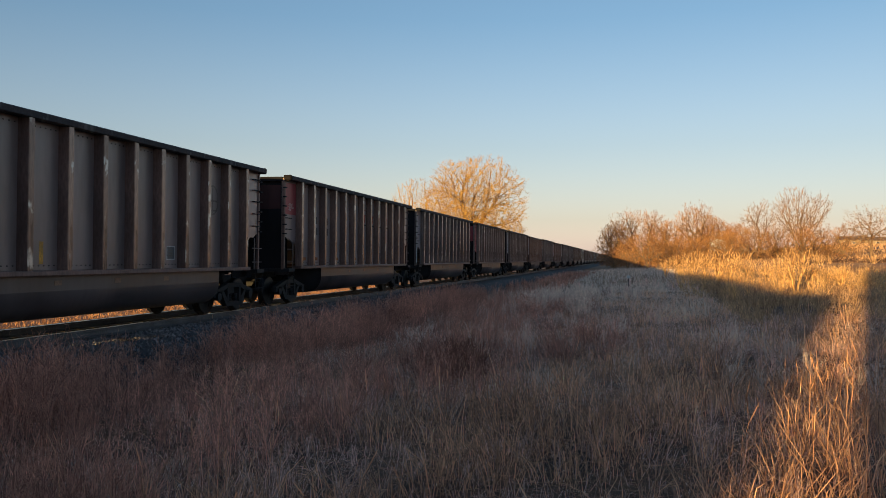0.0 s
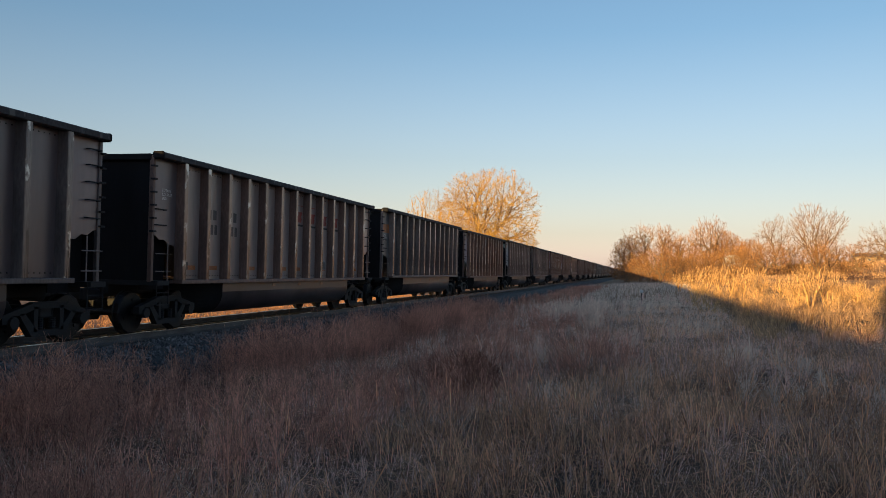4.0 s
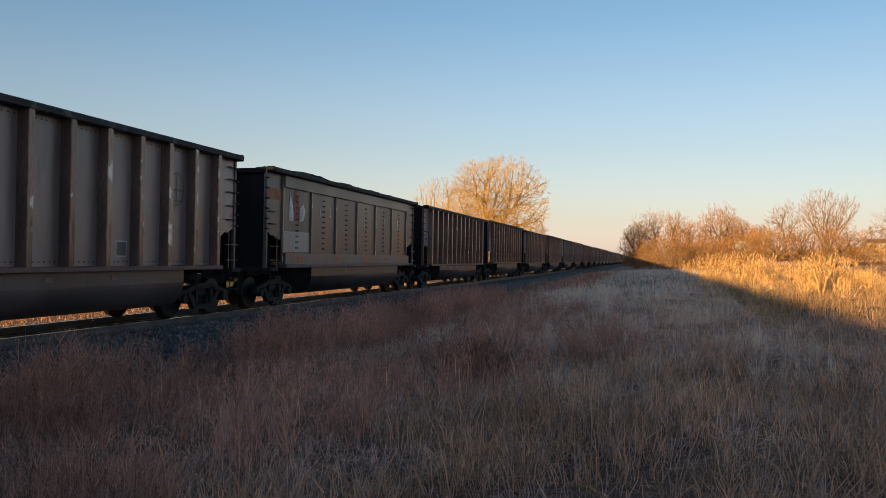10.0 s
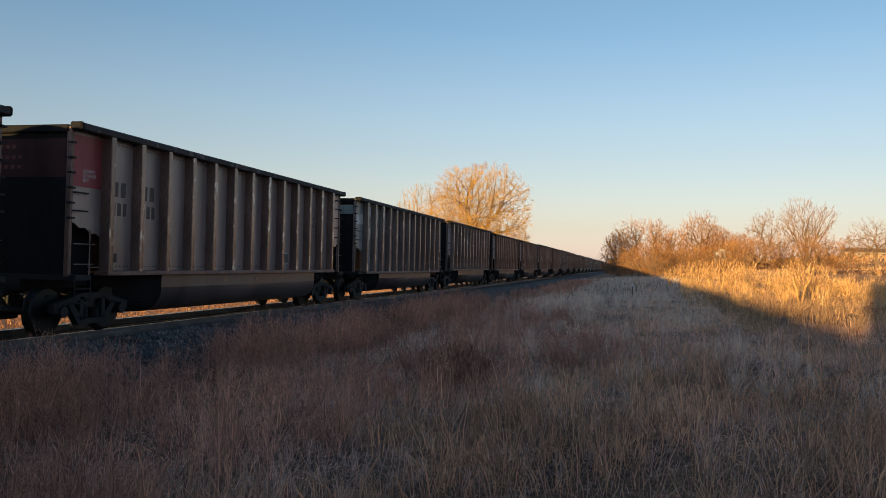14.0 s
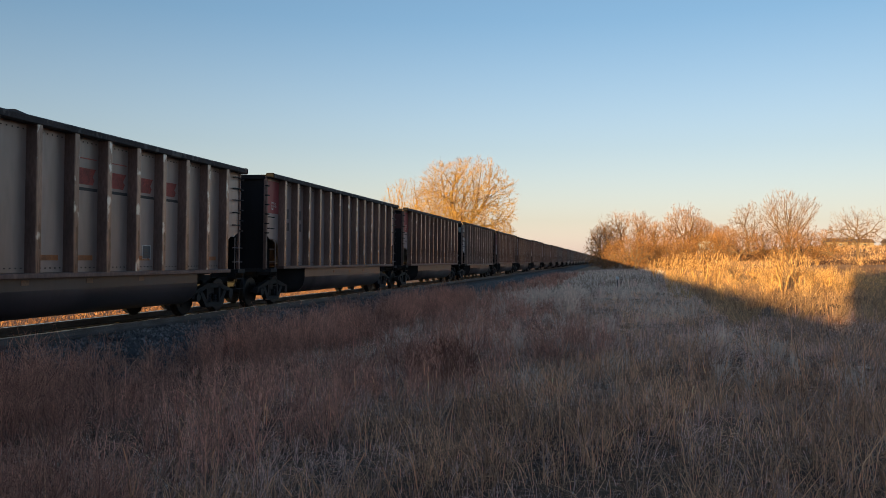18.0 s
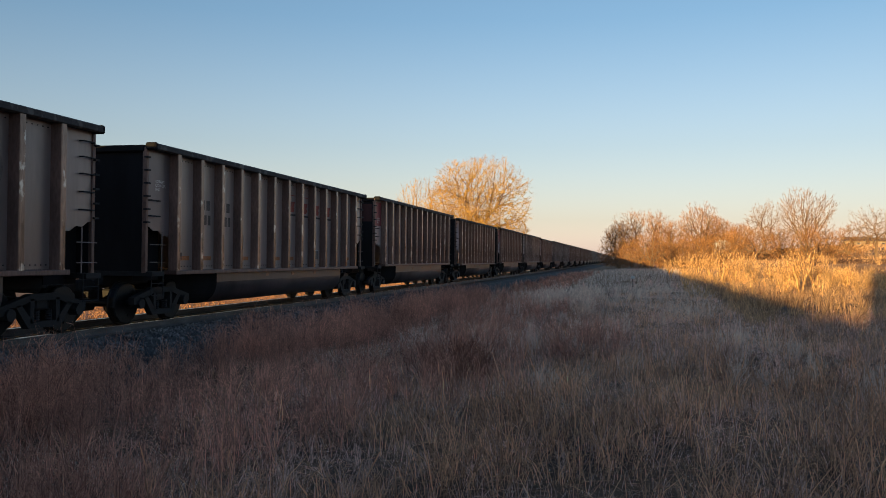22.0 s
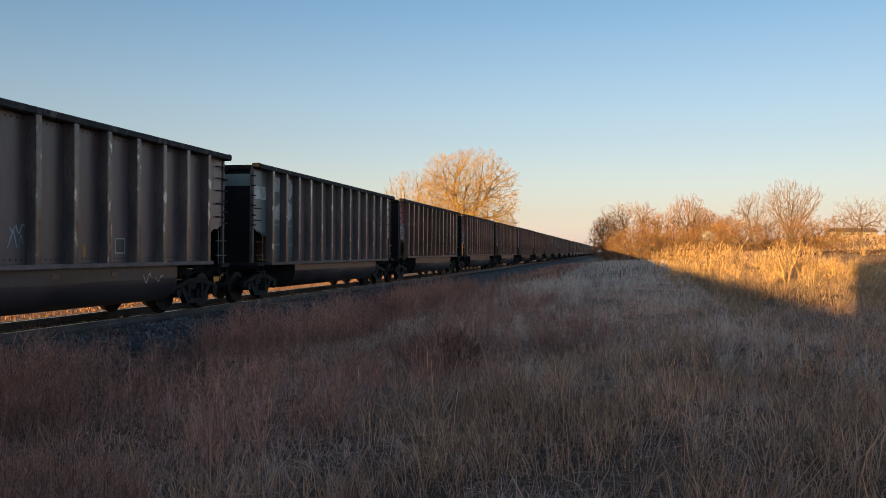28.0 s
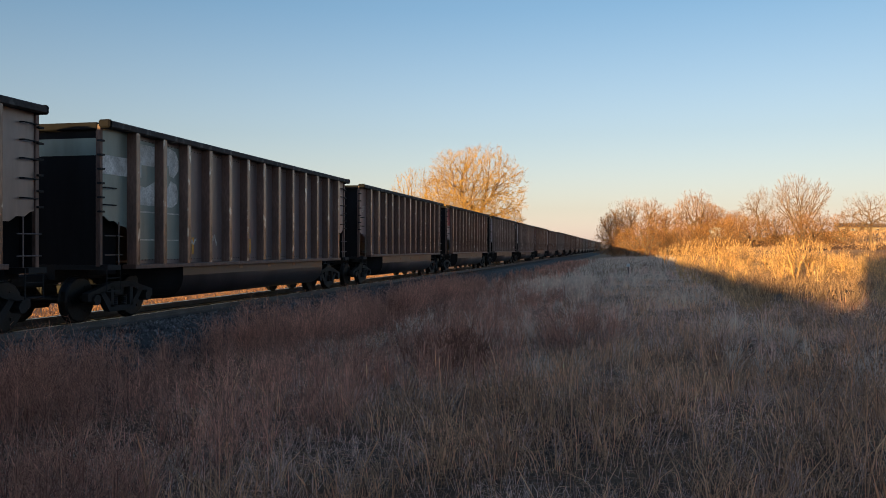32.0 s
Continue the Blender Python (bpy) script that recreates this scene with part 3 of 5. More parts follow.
def weed_bushes(name, centres, size, n, material, label, thick=0.0035, subs=8, open_=0.42, low=0.2):
    """Fuzzy dry weeds: from each root many stems, each with side twigs, these with sprigs; one mesh."""
    p0, p1, r0 = [], [], []
    for (x, y) in centres:
        z = float(land(x, y)) if x > TRACK + 3.55 else -0.19 - (x - TRACK - 2.15) * 0.6
        s = size * rng.uniform(0.55, 1.25)
        a, tilt = rng.uniform(0, 2 * np.pi, n), np.abs(rng.normal(0, open_, n))
        d = np.stack([np.cos(a) * np.sin(tilt), np.sin(a) * np.sin(tilt), np.cos(tilt)], -1)
        ln = s * rng.uniform(0.6, 1.0, n)
        b = np.array([x, y, z]) + np.stack([rng.normal(0, 0.08 * s, n), rng.normal(0, 0.08 * s, n), np.zeros(n)], -1)
        p0.append(b), p1.append(b + d * ln[:, None]), r0.append(np.full(n, thick))
        m = n * subs
        k = rng.integers(0, n, m)
        f = rng.uniform(low, 1.0, m)
        q = b[k] + d[k] * (ln[k] * f)[:, None]
        e = d[k] + rng.normal(0, 0.62, (m, 3)) + [0, 0, 0.15]
        e /= np.linalg.norm(e, axis=1)[:, None]
        t = q + e * (s * rng.uniform(0.10, 0.32, m))[:, None]
        p0.append(q), p1.append(t), r0.append(np.full(m, thick * 0.6))
        g = rng.normal(0, 1, (m, 3)) + e
        g /= np.linalg.norm(g, axis=1)[:, None]
        q2 = q + (t - q) * rng.uniform(0.3, 1, (m, 1))
        p0.append(q2), p1.append(q2 + g * (s * rng.uniform(0.03, 0.09, m))[:, None]), r0.append(np.full(m, thick * 0.5))
    p0, p1, r0 = np.concatenate(p0), np.concatenate(p1), np.concatenate(r0)
    ob = new(name, ribbons(name, p0, p1, r0, material))
    return tagged(ob, label, "weeds", kind="stuff")


def grow_weeds():
    def spots(n, x0, x1, y0, y1, keep):
        return [(x, y) for x, y in zip(rng.uniform(x0, x1, n), rng.uniform(y0, y1, n)) if keep(x, y) and math.hypot(x, y) > 2.6]
    c = spots(1350, -9.0, 1.0, 2.5, 34, lambda x, y: patchy(x, y, 1.5, 2.0) > 0.25 and x < 0.8 - 0.10 * y + 1.2 * math.sin(y * 0.5) and not meadow(x, y) and x > -8.7 + 0.45 * math.sin(y * 0.9))
    weed_bushes("rust_weeds", c, 0.66, 11, M["rust_weed"], "fuzzy rust-brown dry weeds beside the ballast", 0.0042, 8)
    c = spots(430, -8.3, -6.2, 7.5, 40, lambda x, y: patchy(x, y, 1.3, 2.6) > 0.36 and x > -8.15 + 0.35 * math.sin(y * 0.55))
    weed_bushes("shoulder_weeds", c, 0.98, 16, M["rust_weed"], "tall fuzzy rust-brown weeds at the ballast's foot", 0.0042, 11, 0.36, 0.3)
    c = [(-2.45 + rng.normal(0, 0.28), 12.8 + rng.normal(0, 0.35)) for _ in range(7)]
    weed_bushes("dark_bush", c, 0.72, 34, M["bush_twig"], "round dense dark reddish bush in the grass", 0.004, 14, 0.75, 0.15)
    c = spots(420, -8.4, -4.0, 30, 120, lambda x, y: True)
    weed_bushes("lineside_weeds", c, 0.6, 12, M["rust_weed"], "brown weeds along the ballast shoulder", 0.009, 5)
    c = spots(1300, -5, 14, 2.6, 24, lambda x, y: patchy(x, y, 1.2, 8.0) > 0.35 and x < 0.75 * y)
    weed_bushes("low_weeds", c, 0.34, 9, M["grey_weed"], "low tangled grey-brown weeds among the grass", 0.003, 7, 0.6)
    c = spots(420, -4, 18, 8, 60, lambda x, y: patchy(x, y, 2.6, 5.0) > 0.42 and off_sun_strip(x, y))
    weed_bushes("grey_weeds", c, 0.5, 14, M["grey_weed"], "grey-brown dry weeds scattered in the field", 0.006, 6)
    c = spots(620, -5.5, 8, 11, 46, lambda x, y: patchy(x, y, 1.9, 7.0) > 0.4 and x < 3.5 - 0.03 * y)
    weed_bushes("frosted_weeds", c, 0.44, 14, M["frost_shade_weed"], "pale frosted weeds scattered through the field", 0.005, 7, 0.5)
    c = [(-2.3 + rng.normal(0, 0.8), 31 + rng.normal(0, 3.0)) for _ in range(20)]
    weed_bushes("pale_weeds", c, 0.8, 30, M["frost_shade_weed"], "pale frosted clump of weeds", 0.010)
    weed_bushes("dark_weeds", [(-2.7, 39), (-0.9, 38), (0.6, 58), (1.6, 60)], 0.95, 8, M["dark_twig"], "dark upright seed stalks in the grass", 0.008, 5)
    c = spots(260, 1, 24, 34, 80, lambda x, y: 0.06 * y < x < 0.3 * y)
    weed_bushes("golden_forbs", c, 0.95, 12, M["gold"], "dry weeds coloured golden for the sunlit strip", 0.011, 9, 0.6)


def tall_shrubs():
    """Branching dry shrubs that stand out of the sunlit grass."""
    for k, (az, dist, h) in enumerate(((10.9, 42, 2.2), (10.2, 45, 1.8), (11.7, 47, 1.9), (6.2, 62, 2.4), (5.4, 66, 2.2), (7.0, 60, 2.0), (4.6, 72, 2.3), (3.7, 76, 2.2), (8.0, 64, 1.7), (9.2, 60, 1.6), (12.6, 52, 1.4), (13.6, 50, 1.5), (2.8, 80, 2.0), (7.6, 74, 2.2))):
        tree("dry_shrub", *polar(az, dist), h * 1.06, 0.5 * h, "tall branching dry shrub glowing golden", M["gold"], 200 + k, 130, fork_at=0.16, stems=3, twig_r=0.011, category="shrub", bark="gold", vase=0.5, tips=3, dome=0.5, base=0.38)


def tree(name, x, y, height, wide, label, twig_mat, seed=1, tips_n=900, fork_at=0.14, stems=1, twig_r=0.012, dome=0.6, category="tree", bark="bark", vase=1.0, tips=3, lumps=0.13, base=0.14, pull=0.36):
    """A bare tree: limbs part again and again until each of many points spread through an uneven dome has its twig."""
    R = np.random.default_rng(seed)
    root = thing(name, label, category, at=pose(x, y, float(land(x, y)) - 0.1))
    # the dome: denser towards its outside, lumpy, narrowed below where vase is small
    d = R.normal(0, 1, (tips_n * 3, 3))
    d /= np.linalg.norm(d, axis=1)[:, None]
    k = R.normal(0, 2.4, (4, 3))
    lump = 1 + lumps * (np.sin(d @ k[0] + seed) + np.sin(d @ k[1] * 1.7 + 2) + 0.6 * np.sin(d @ k[2] * 3.0)) / 1.6
    lump = lump / (np.abs(d) ** 2.8).sum(axis=1) ** (1 / 2.8)
    goal = d * (R.uniform(0, 1, len(d)) ** 0.42 * lump)[:, None] * [wide, wide, height * dome] + [0, 0, height * (1 - dome)]
    goal = goal[goal[:, 2] > base * height][:tips_n]
    goal[:, :2] *= (vase + (1 - vase) * np.clip(goal[:, 2:] / height, 0, 1) ** 0.8)
    goal[:, 2] *= height / np.quantile(goal[:, 2], 0.99)
    wood, fine = [], []

    def limb(p, q, r0, r1, bend):
        m = (p + q) / 2 + R.normal(0, bend, 3) * np.linalg.norm(q - p)
        for a, b, ra, rb in ((p, m, r0, (r0 + r1) / 2), (m, q, (r0 + r1) / 2, r1)):
            (wood if ra > twig_r * 2.4 else fine).append((a, b, ra, rb))

    def girth(n):
        return twig_r * n ** 0.44

    def grow(p, pts, way):
        n = len(pts)
        if n <= 2:
            for g in pts:
                limb(p, g, twig_r * 1.15, twig_r * 0.8, 0.06)
                out = (g - p) / (np.linalg.norm(g - p) + 1e-6)
                for _ in range(tips):
                    e = out + R.normal(0, 0.55, 3) + [0, 0, 0.15]
                    f = p + (g - p) * R.uniform(0.45, 1.0)
                    fine.append((f, f + e / np.linalg.norm(e) * height * R.uniform(0.018, 0.05), twig_r * 0.8, twig_r * 0.5))
            return
        u = pts - p
        u = u / (np.linalg.norm(u, axis=1)[:, None] + 1e-6)
        turn = np.linalg.qr(R.normal(0, 1, (3, 3)))[0]
        v = u @ turn
        v = v[:, np.argmax(v.var(axis=0))]
        cut = np.quantile(v, R.uniform(0.3, 0.7))
        for side in (pts[v <= cut], pts[v > cut]):
            if len(side):
                to = side.mean(axis=0) - p
                ln = np.linalg.norm(to)
                step = to / (ln + 1e-6) * 0.75 + way * 0.25
                q = p + step / np.linalg.norm(step) * ln * pull * R.uniform(0.8, 1.2)
                limb(p, q, girth(len(side)), girth(len(side)) * 0.9, 0.05)
                grow(q, side, (q - p) / (np.linalg.norm(q - p) + 1e-6))

    az = np.argsort(np.arctan2(goal[:, 1], goal[:, 0]))
    for s_ in range(stems):
        own = goal[np.array_split(az, stems)[s_]]
        a = own.mean(axis=0)
        foot = np.array([a[0], a[1], 0]) * (0.0 if stems == 1 else 0.12)
        top = np.array([a[0] * (0.02 if stems == 1 else 0.25), a[1] * (0.02 if stems == 1 else 0.25), height * fork_at])
        limb(foot, top, girth(len(own)) * 1.25, girth(len(own)), 0.03)
        grow(top, own, (top - foot) / (np.linalg.norm(top - foot) + 1e-6))
    bm = bmesh.new()
    for p, q, a, b in wood:
        rod(bm, p, q, a, 5, b)
    part("trunk", bm, M[bark], root, "grey-brown bark trunk and limbs")
    part("crown", ribbons("crown", np.array([f[0] for f in fine]), np.array([f[1] for f in fine]), np.array([f[2] for f in fine]) * 1.45, twig_mat), None, root, "dense bare twigs lit by low sun")
    return root


def polar(az, dist):
    return dist * math.sin(radians(az)), dist * math.cos(radians(az))


def plant_trees():
    tree("cottonwood_tree", *polar(-10.7, 122), 17.0, 8.2, "big spreading bare cottonwood glowing golden in the sun", M["twig"], 3, 4800, fork_at=0.24, dome=0.58, twig_r=0.016, base=0.2, tips=4, lumps=0.12)
    tree("cottonwood_tree", *polar(-14.35, 128), 15.0, 4.4, "smaller bare tree beside the big cottonwood", M["twig"], 8, 1000, fork_at=0.2, twig_r=0.015)
    for az, dist, hgt, wide, sd in ((-0.60, 192, 10.4, 4.2, 41), (1.2, 190, 12.6, 7.0, 4), (2.9, 188, 10.0, 4.6, 5), (4.75, 190, 13.4, 5.0, 6), (6.1, 192, 10.0, 4.6, 9), (7.2, 188, 8.0, 4.0, 10)):
        tree("thicket_tree", *polar(az, dist), hgt, wide, "multi-stemmed bare bushy tree with reddish twigs", M["twig_red"], sd, 2300, fork_at=0.08, stems=1, twig_r=0.02, dome=0.6, bark="bark_dark", base=0.04, lumps=0.18)
    tree("bare_tree", *polar(11.25, 160), 13.0, 5.4, "tall bare tree with open fan of limbs", M["twig_brown"], 21, 800, fork_at=0.10, stems=2, twig_r=0.019, bark="bark_dark", vase=0.55, base=0.3, dome=0.5, pull=0.3)
    tree("bare_tree", *polar(8.8, 165), 11.2, 4.2, "bare tree with open crown", M["twig_brown"], 24, 700, fork_at=0.3, twig_r=0.014, bark="bark_dark", vase=0.5, base=0.35)
    tree("bare_tree", *polar(15.2, 150), 9.0, 4.8, "gnarled bare tree with spreading limbs", M["twig_brown"], 31, 700, fork_at=0.25, twig_r=0.014, dome=0.5, bark="bark_dark", base=0.3, lumps=0.25)
    # dark brush row added to draw the shaded line of the road cut
    for k in range(40):
        az = 10.4 + 0.215 * k
        tree("bank_brush", *polar(az, 88 + random.uniform(-1, 2)), random.uniform(0.6, 0.9), random.uniform(0.8, 1.2), "dark low brush along the road bank", M["dark_twig"], 300 + k, 60, fork_at=0.05, twig_r=0.012, category="bush", bark="dark_twig", base=0.05)
    for k in range(22):
        az = -0.4 + 0.66 * k + random.uniform(-0.25, 0.25)
        tree("brush", *polar(az, random.uniform(140, 176)), random.uniform(4.4, 6.8), random.uniform(2.8, 4.2), "low dense brush of bare reddish stems", M["twig_red"], 60 + k, 600, fork_at=0.04, stems=1, twig_r=0.016, category="bush", bark="bark_dark", base=0.05)


# ---- the coal train ----
CAR_PITCH, HALF, TOP = 16.18, 7.23, 3.92
RIBS = [-6.2 + 1.025 * k for k in range(13)]


def bay(k):
    """Middle of the panel after rib k."""
    return -6.2 + 1.025 * (k + 0.5)


def lathe(bm, profile, n, ax="x"):
    rings = []
    for s, r in profile:
        rings.append([bm.verts.new((s, r * math.cos(2 * math.pi * k / n), r * math.sin(2 * math.pi * k / n))) for k in range(n)])
    for a, b in zip(rings, rings[1:]):
        for k in range(n):
            bm.faces.new((a[k], a[(k + 1) % n], b[(k + 1) % n], b[k]))
    bm.faces.new(rings[0][::-1])
    bm.faces.new(rings[-1])
    return bm


def bogie_meshes():
    out = {}
    bm = boxes((-1.05, 1.05, -0.17, 0.17, 0.50, 0.72), bevel=0.03)
    out["bolster"] = mesh_of("bogie", bm, M["under"])
    bm = bmesh.new()
    lathe(bm, [(-0.97, 0.07), (-0.80, 0.08), (-0.79, 0.20), (-0.785, 0.43), (-0.76, 0.458), (-0.66, 0.462), (-0.645, 0.49), (-0.625, 0.49), (-0.62, 0.42), (-0.66, 0.2), (-0.6, 0.11), (-0.55, 0.085),
               (0.55, 0.085), (0.6, 0.11), (0.66, 0.2), (0.62, 0.42), (0.625, 0.49), (0.645, 0.49), (0.66, 0.462), (0.76, 0.458), (0.785, 0.43), (0.79, 0.20), (0.80, 0.08), (0.97, 0.07)], 14)
    for a in (0, 2.09, 4.19):
        for s in (-0.795, 0.795):
            box(bm, s - 0.012, s + 0.012, 0.27 * math.cos(a) - 0.03, 0.27 * math.cos(a) + 0.03, 0.27 * math.sin(a) - 0.03, 0.27 * math.sin(a) + 0.03)
    out["wheelset"] = mesh_of("wheelset", bm, M["wheel"])
    for sgn in (1, -1):
        bm = bmesh.new()
        a, b = (0.98, 1.12) if sgn > 0 else (-1.12, -0.98)
        prism(bm, [(-1.12, 0.44), (-1.12, 0.60), (-0.72, 0.70), (-0.34, 0.80), (0.34, 0.80), (0.72, 0.70), (1.12, 0.60), (1.12, 0.44), (0.98, 0.44), (0.92, 0.58), (0.66, 0.58), (0.36, 0.68), (-0.36, 0.68), (-0.66, 0.58), (-0.92, 0.58), (-0.98, 0.44)], "x", a, b)
        prism(bm, [(-0.74, 0.60), (-0.60, 0.62), (-0.30, 0.30), (0.30, 0.30), (0.60, 0.62), (0.74, 0.60), (0.42, 0.19), (-0.42, 0.19)], "x", a, b)
        for y in (-0.33, 0.33):
            box(bm, a, b, y - 0.05, y + 0.05, 0.28, 0.72)
        for y in (-0.89, 0.89):
            rod(bm, (a - 0.02, y, 0.46), (b + 0.05, y, 0.46), 0.11, 10)
        out["side_frame", sgn] = mesh_of("side_frame", bm, M["under"])
        m = (a + b) / 2
        bm = bmesh.new()
        lathe(bm, [(z, 0.068 if q % 2 else 0.052) for q, z in enumerate(np.arange(0.31, 0.52, 0.022))], 8)
        bmesh.ops.rotate(bm, verts=bm.verts[:], cent=(0, 0, 0), matrix=Matrix.Rotation(-math.pi / 2, 3, "Y"))
        bmesh.ops.translate(bm, verts=bm.verts[:], vec=(m, 0, 0))
        out["spring", sgn] = mesh_of("spring", bm, M["under"])
    return out


BOGIE = bogie_meshes()


def add_bogie(car, y):
    bg = part("bogie", BOGIE["bolster"], None, car, at=pose(0, y, 0))
    for sgn in (1, -1):
        part("side_frame", BOGIE["side_frame", sgn], None, bg)
        for y in (-0.16, 0.16):
            part("spring", BOGIE["spring", sgn], None, bg, at=pose(0, y, 0))
    for w in (-0.89, 0.89):
        part("wheelset", BOGIE["wheelset"], None, bg, at=pose(0, w, 0.46))
    return bg


SHEET = 1.31            # outer face of the side sheets


def rib_mesh(material, face, depth, wide, z0, z1):
    """A deep hat-shaped side post: splayed flanks, narrow worn outer face."""
    bm = bmesh.new()
    o = [(SHEET, -wide), (SHEET + depth * 0.93, -wide * 0.72), (SHEET + depth, -wide * 0.60), (SHEET + depth, wide * 0.60), (SHEET + depth * 0.93, wide * 0.72), (SHEET, wide)]
    prism(bm, o, "z", z0, z1)
    me = mesh_of("rib", bm, material)
    me.materials.append(face)
    for p in me.polygons:
        if p.normal.x > 0.6:
            p.material_index = 1
    return me


def coal_mesh(seed, n=84, m=9):
    """Heaped coal with a lumpy back."""
    R = np.random.default_rng(seed)
    ys, xs = np.linspace(-6.9, 6.9, n), np.linspace(-1.27, 1.27, m)
    g = np.sin(np.linspace(0, math.pi, m))[None, :] ** 0.7 * np.minimum(1, np.minimum(np.arange(n) / 14.0, np.arange(n)[::-1] / 5.0))[:, None]
    amp = R.uniform(0.46, 0.54)
    lump = np.convolve(R.normal(0, 1, n + 8), np.ones(9) / 9, "valid")[:, None] + 0.25 * R.normal(0, 1, (n, 1))
    z = 3.60 + g * (amp + 0.08 * lump) + R.normal(0, 0.022, (n, m))
    v = np.stack([np.tile(xs, (n, 1)), np.tile(ys[:, None], (1, m)), z], -1).reshape(-1, 3)
    i = np.arange(n * m).reshape(n, m)
    q = np.stack([i[:-1, :-1], i[:-1, 1:], i[1:, 1:], i[1:, :-1]], -1).reshape(-1)
    return raw_mesh("coal_load", v, q, np.full((n - 1) * (m - 1), 4), M["coal"])


def bar(y0, z0, y1, z1, r=0.011, x0=0.0, out=0.09):
    """A grab iron: two stand-offs and a bar between them."""
    bm = bmesh.new()
    pts = [(x0, y0, z0), (x0 + out, y0, z0), (x0 + out, y1, z1), (x0, y1, z1)]
    for a, b in zip(pts, pts[1:]):
        rod(bm, a, b, r, 5)
    return bm


def car_body(paint, corner, rib, ends, smooth=False, belly="dust", near=True, up=0.07, low=0.0):
    """One coal car, standing on the rails, its near end at -y; up and low: how much its rim is higher and its sill lower."""
    car = thing("coal_car", "", "coal car")
    face = M["face_rust" if rib == "rib_rust" else "face_dark"]
    grab = mesh_of("grab_iron", bar(-0.17, 0, 0.17, 0, 0.015), M["under"])
    side = mesh_of("side_sheet", boxes((SHEET - 0.02, SHEET, -6.22, 6.22, 1.24 - low, 3.84 + up)), M[paint])
    sill = mesh_of("side_sill", boxes((1.20, 1.53, -6.3, 6.3, 1.14 - low, 1.235 - low), bevel=0.012), M[rib])
    for s in (0, 180):
        part("side_sheet", side, None, car, at=pose(0, 0, 0, 0, 0, s))
        part("side_sill", sill, None, car, at=pose(0, 0, 0, 0, 0, s))
    for e in (-1, 1):
        for s in (1, -1):
            bm = bmesh.new()
            prism(bm, [(e * 6.22, 1.88), (e * 6.22, 3.84 + up), (e * HALF, 3.84 + up), (e * HALF, 2.16), (e * 7.05, 2.13), (e * 6.9, 2.04), (e * 6.72, 2.05), (e * 6.55, 1.95), (e * 6.4, 1.95)], "x", (SHEET - 0.02) * s, SHEET * s)
            part("corner_panel", bm, M[corner if e < 0 else paint], car)
            part("corner_post", boxes((1.29 * s - 0.05, 1.29 * s + 0.05, e * 7.19 - 0.045, e * 7.19 + 0.045, 1.13, 3.84 + up), bevel=0.01), M[rib], car)
            if near:
                for z in (2.36, 2.70, 3.04, 3.36, 3.66)[:2 if e < 0 else 5]:
                    part("grab_iron", grab, None, car, at=pose(SHEET * s, e * 6.96, z, 0, 0, 0 if s > 0 else 180))
                if s > 0:
                    for z in np.arange(2.2, 3.8, 0.28):
                        part("end_rung", boxes((1.30, 1.40, e * 7.22 - 0.06, e * 7.22 + 0.06, z, z + 0.035)), M["under"], car)
            bm = bmesh.new()
            rod(bm, (1.42 * s, e * 6.74, 1.16), (1.42 * s, e * 6.74, 2.02), 0.014, 5)
            for z in (1.36, 1.74):
                rod(bm, (1.42 * s, e * 7.19, z), (1.42 * s, e * 6.60, z), 0.012, 5)
            part("step_ladder", bm, M["rib_dark"], car)
            bm = bmesh.new()
            for y in (7.19, 6.74):
                rod(bm, (1.46 * s, e * y, 0.62), (1.46 * s, e * y, 1.16), 0.012, 5)
            for z in (0.64, 0.90):
                rod(bm, (1.46 * s, e * 7.19, z), (1.46 * s, e * 6.74, z), 0.012, 5)
            part("stirrup", bm, M["under"], car)
        part("end_sheet", boxes((-1.27, 1.27, e * 7.14 - 0.012, e * 7.14 + 0.012, 1.1, 3.84 + up)), M[ends], car)
        # added dark sheets behind the cut-outs, standing for the shade inside
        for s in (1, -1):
            part("step_well", boxes((1.0 * s - 0.012, 1.0 * s + 0.012, e * 6.68 - 0.45, e * 6.68 + 0.45, 0.95, 2.3)), M["soot_and_shade"], car)
        part("end_platform", boxes((-1.5, 1.5, e * 7.0 - 0.22, e * 7.0 + 0.22, 1.06, 1.16)), M["under"], car)
        bm = boxes((-0.16, 0.16, e * 7.62 - 0.26, e * 7.62 + 0.30, 0.72, 0.98), bevel=0.04)
        rod(bm, (0, e * 7.3, 0.85), (0, e * 6.6, 0.9), 0.12, 8)
        part("coupler", bm, M["under"], car)
        bm = bmesh.new()
        for a, b in (((0.3, 7.35, 0.8), (0.3, 7.6, 0.55)), ((0.3, 7.6, 0.55), (0.28, 7.85, 0.42)), ((0.28, 7.85, 0.42), (0.26, 8.02, 0.46))):
            rod(bm, (a[0] * e, a[1] * e, a[2]), (b[0] * e, b[1] * e, b[2]), 0.03, 6)
        part("air_hose", bm, M["under"], car)
        add_bogie(car, e * 6.17)
    part("centre_sill", boxes((-0.3, 0.3, -7.2, 7.2, 0.85, 1.13)), M["under"], car)
    # rounded belly between the bogies, drawn in towards its ends
    prof = [(1.36, 1.15), (1.36, 0.86)] + [(0.84 + 0.52 * math.cos(a), 0.84 - 0.52 * math.sin(a)) for a in np.linspace(0.15, 1.57, 8)]
    prof = prof + [(-x, z) for x, z in prof[::-1]]
    n = len(prof)

    def tub_part(rows):
        bm = bmesh.new()
        rings = [[bm.verts.new((x * w, y, z)) for x, z in prof] for y, w in rows]
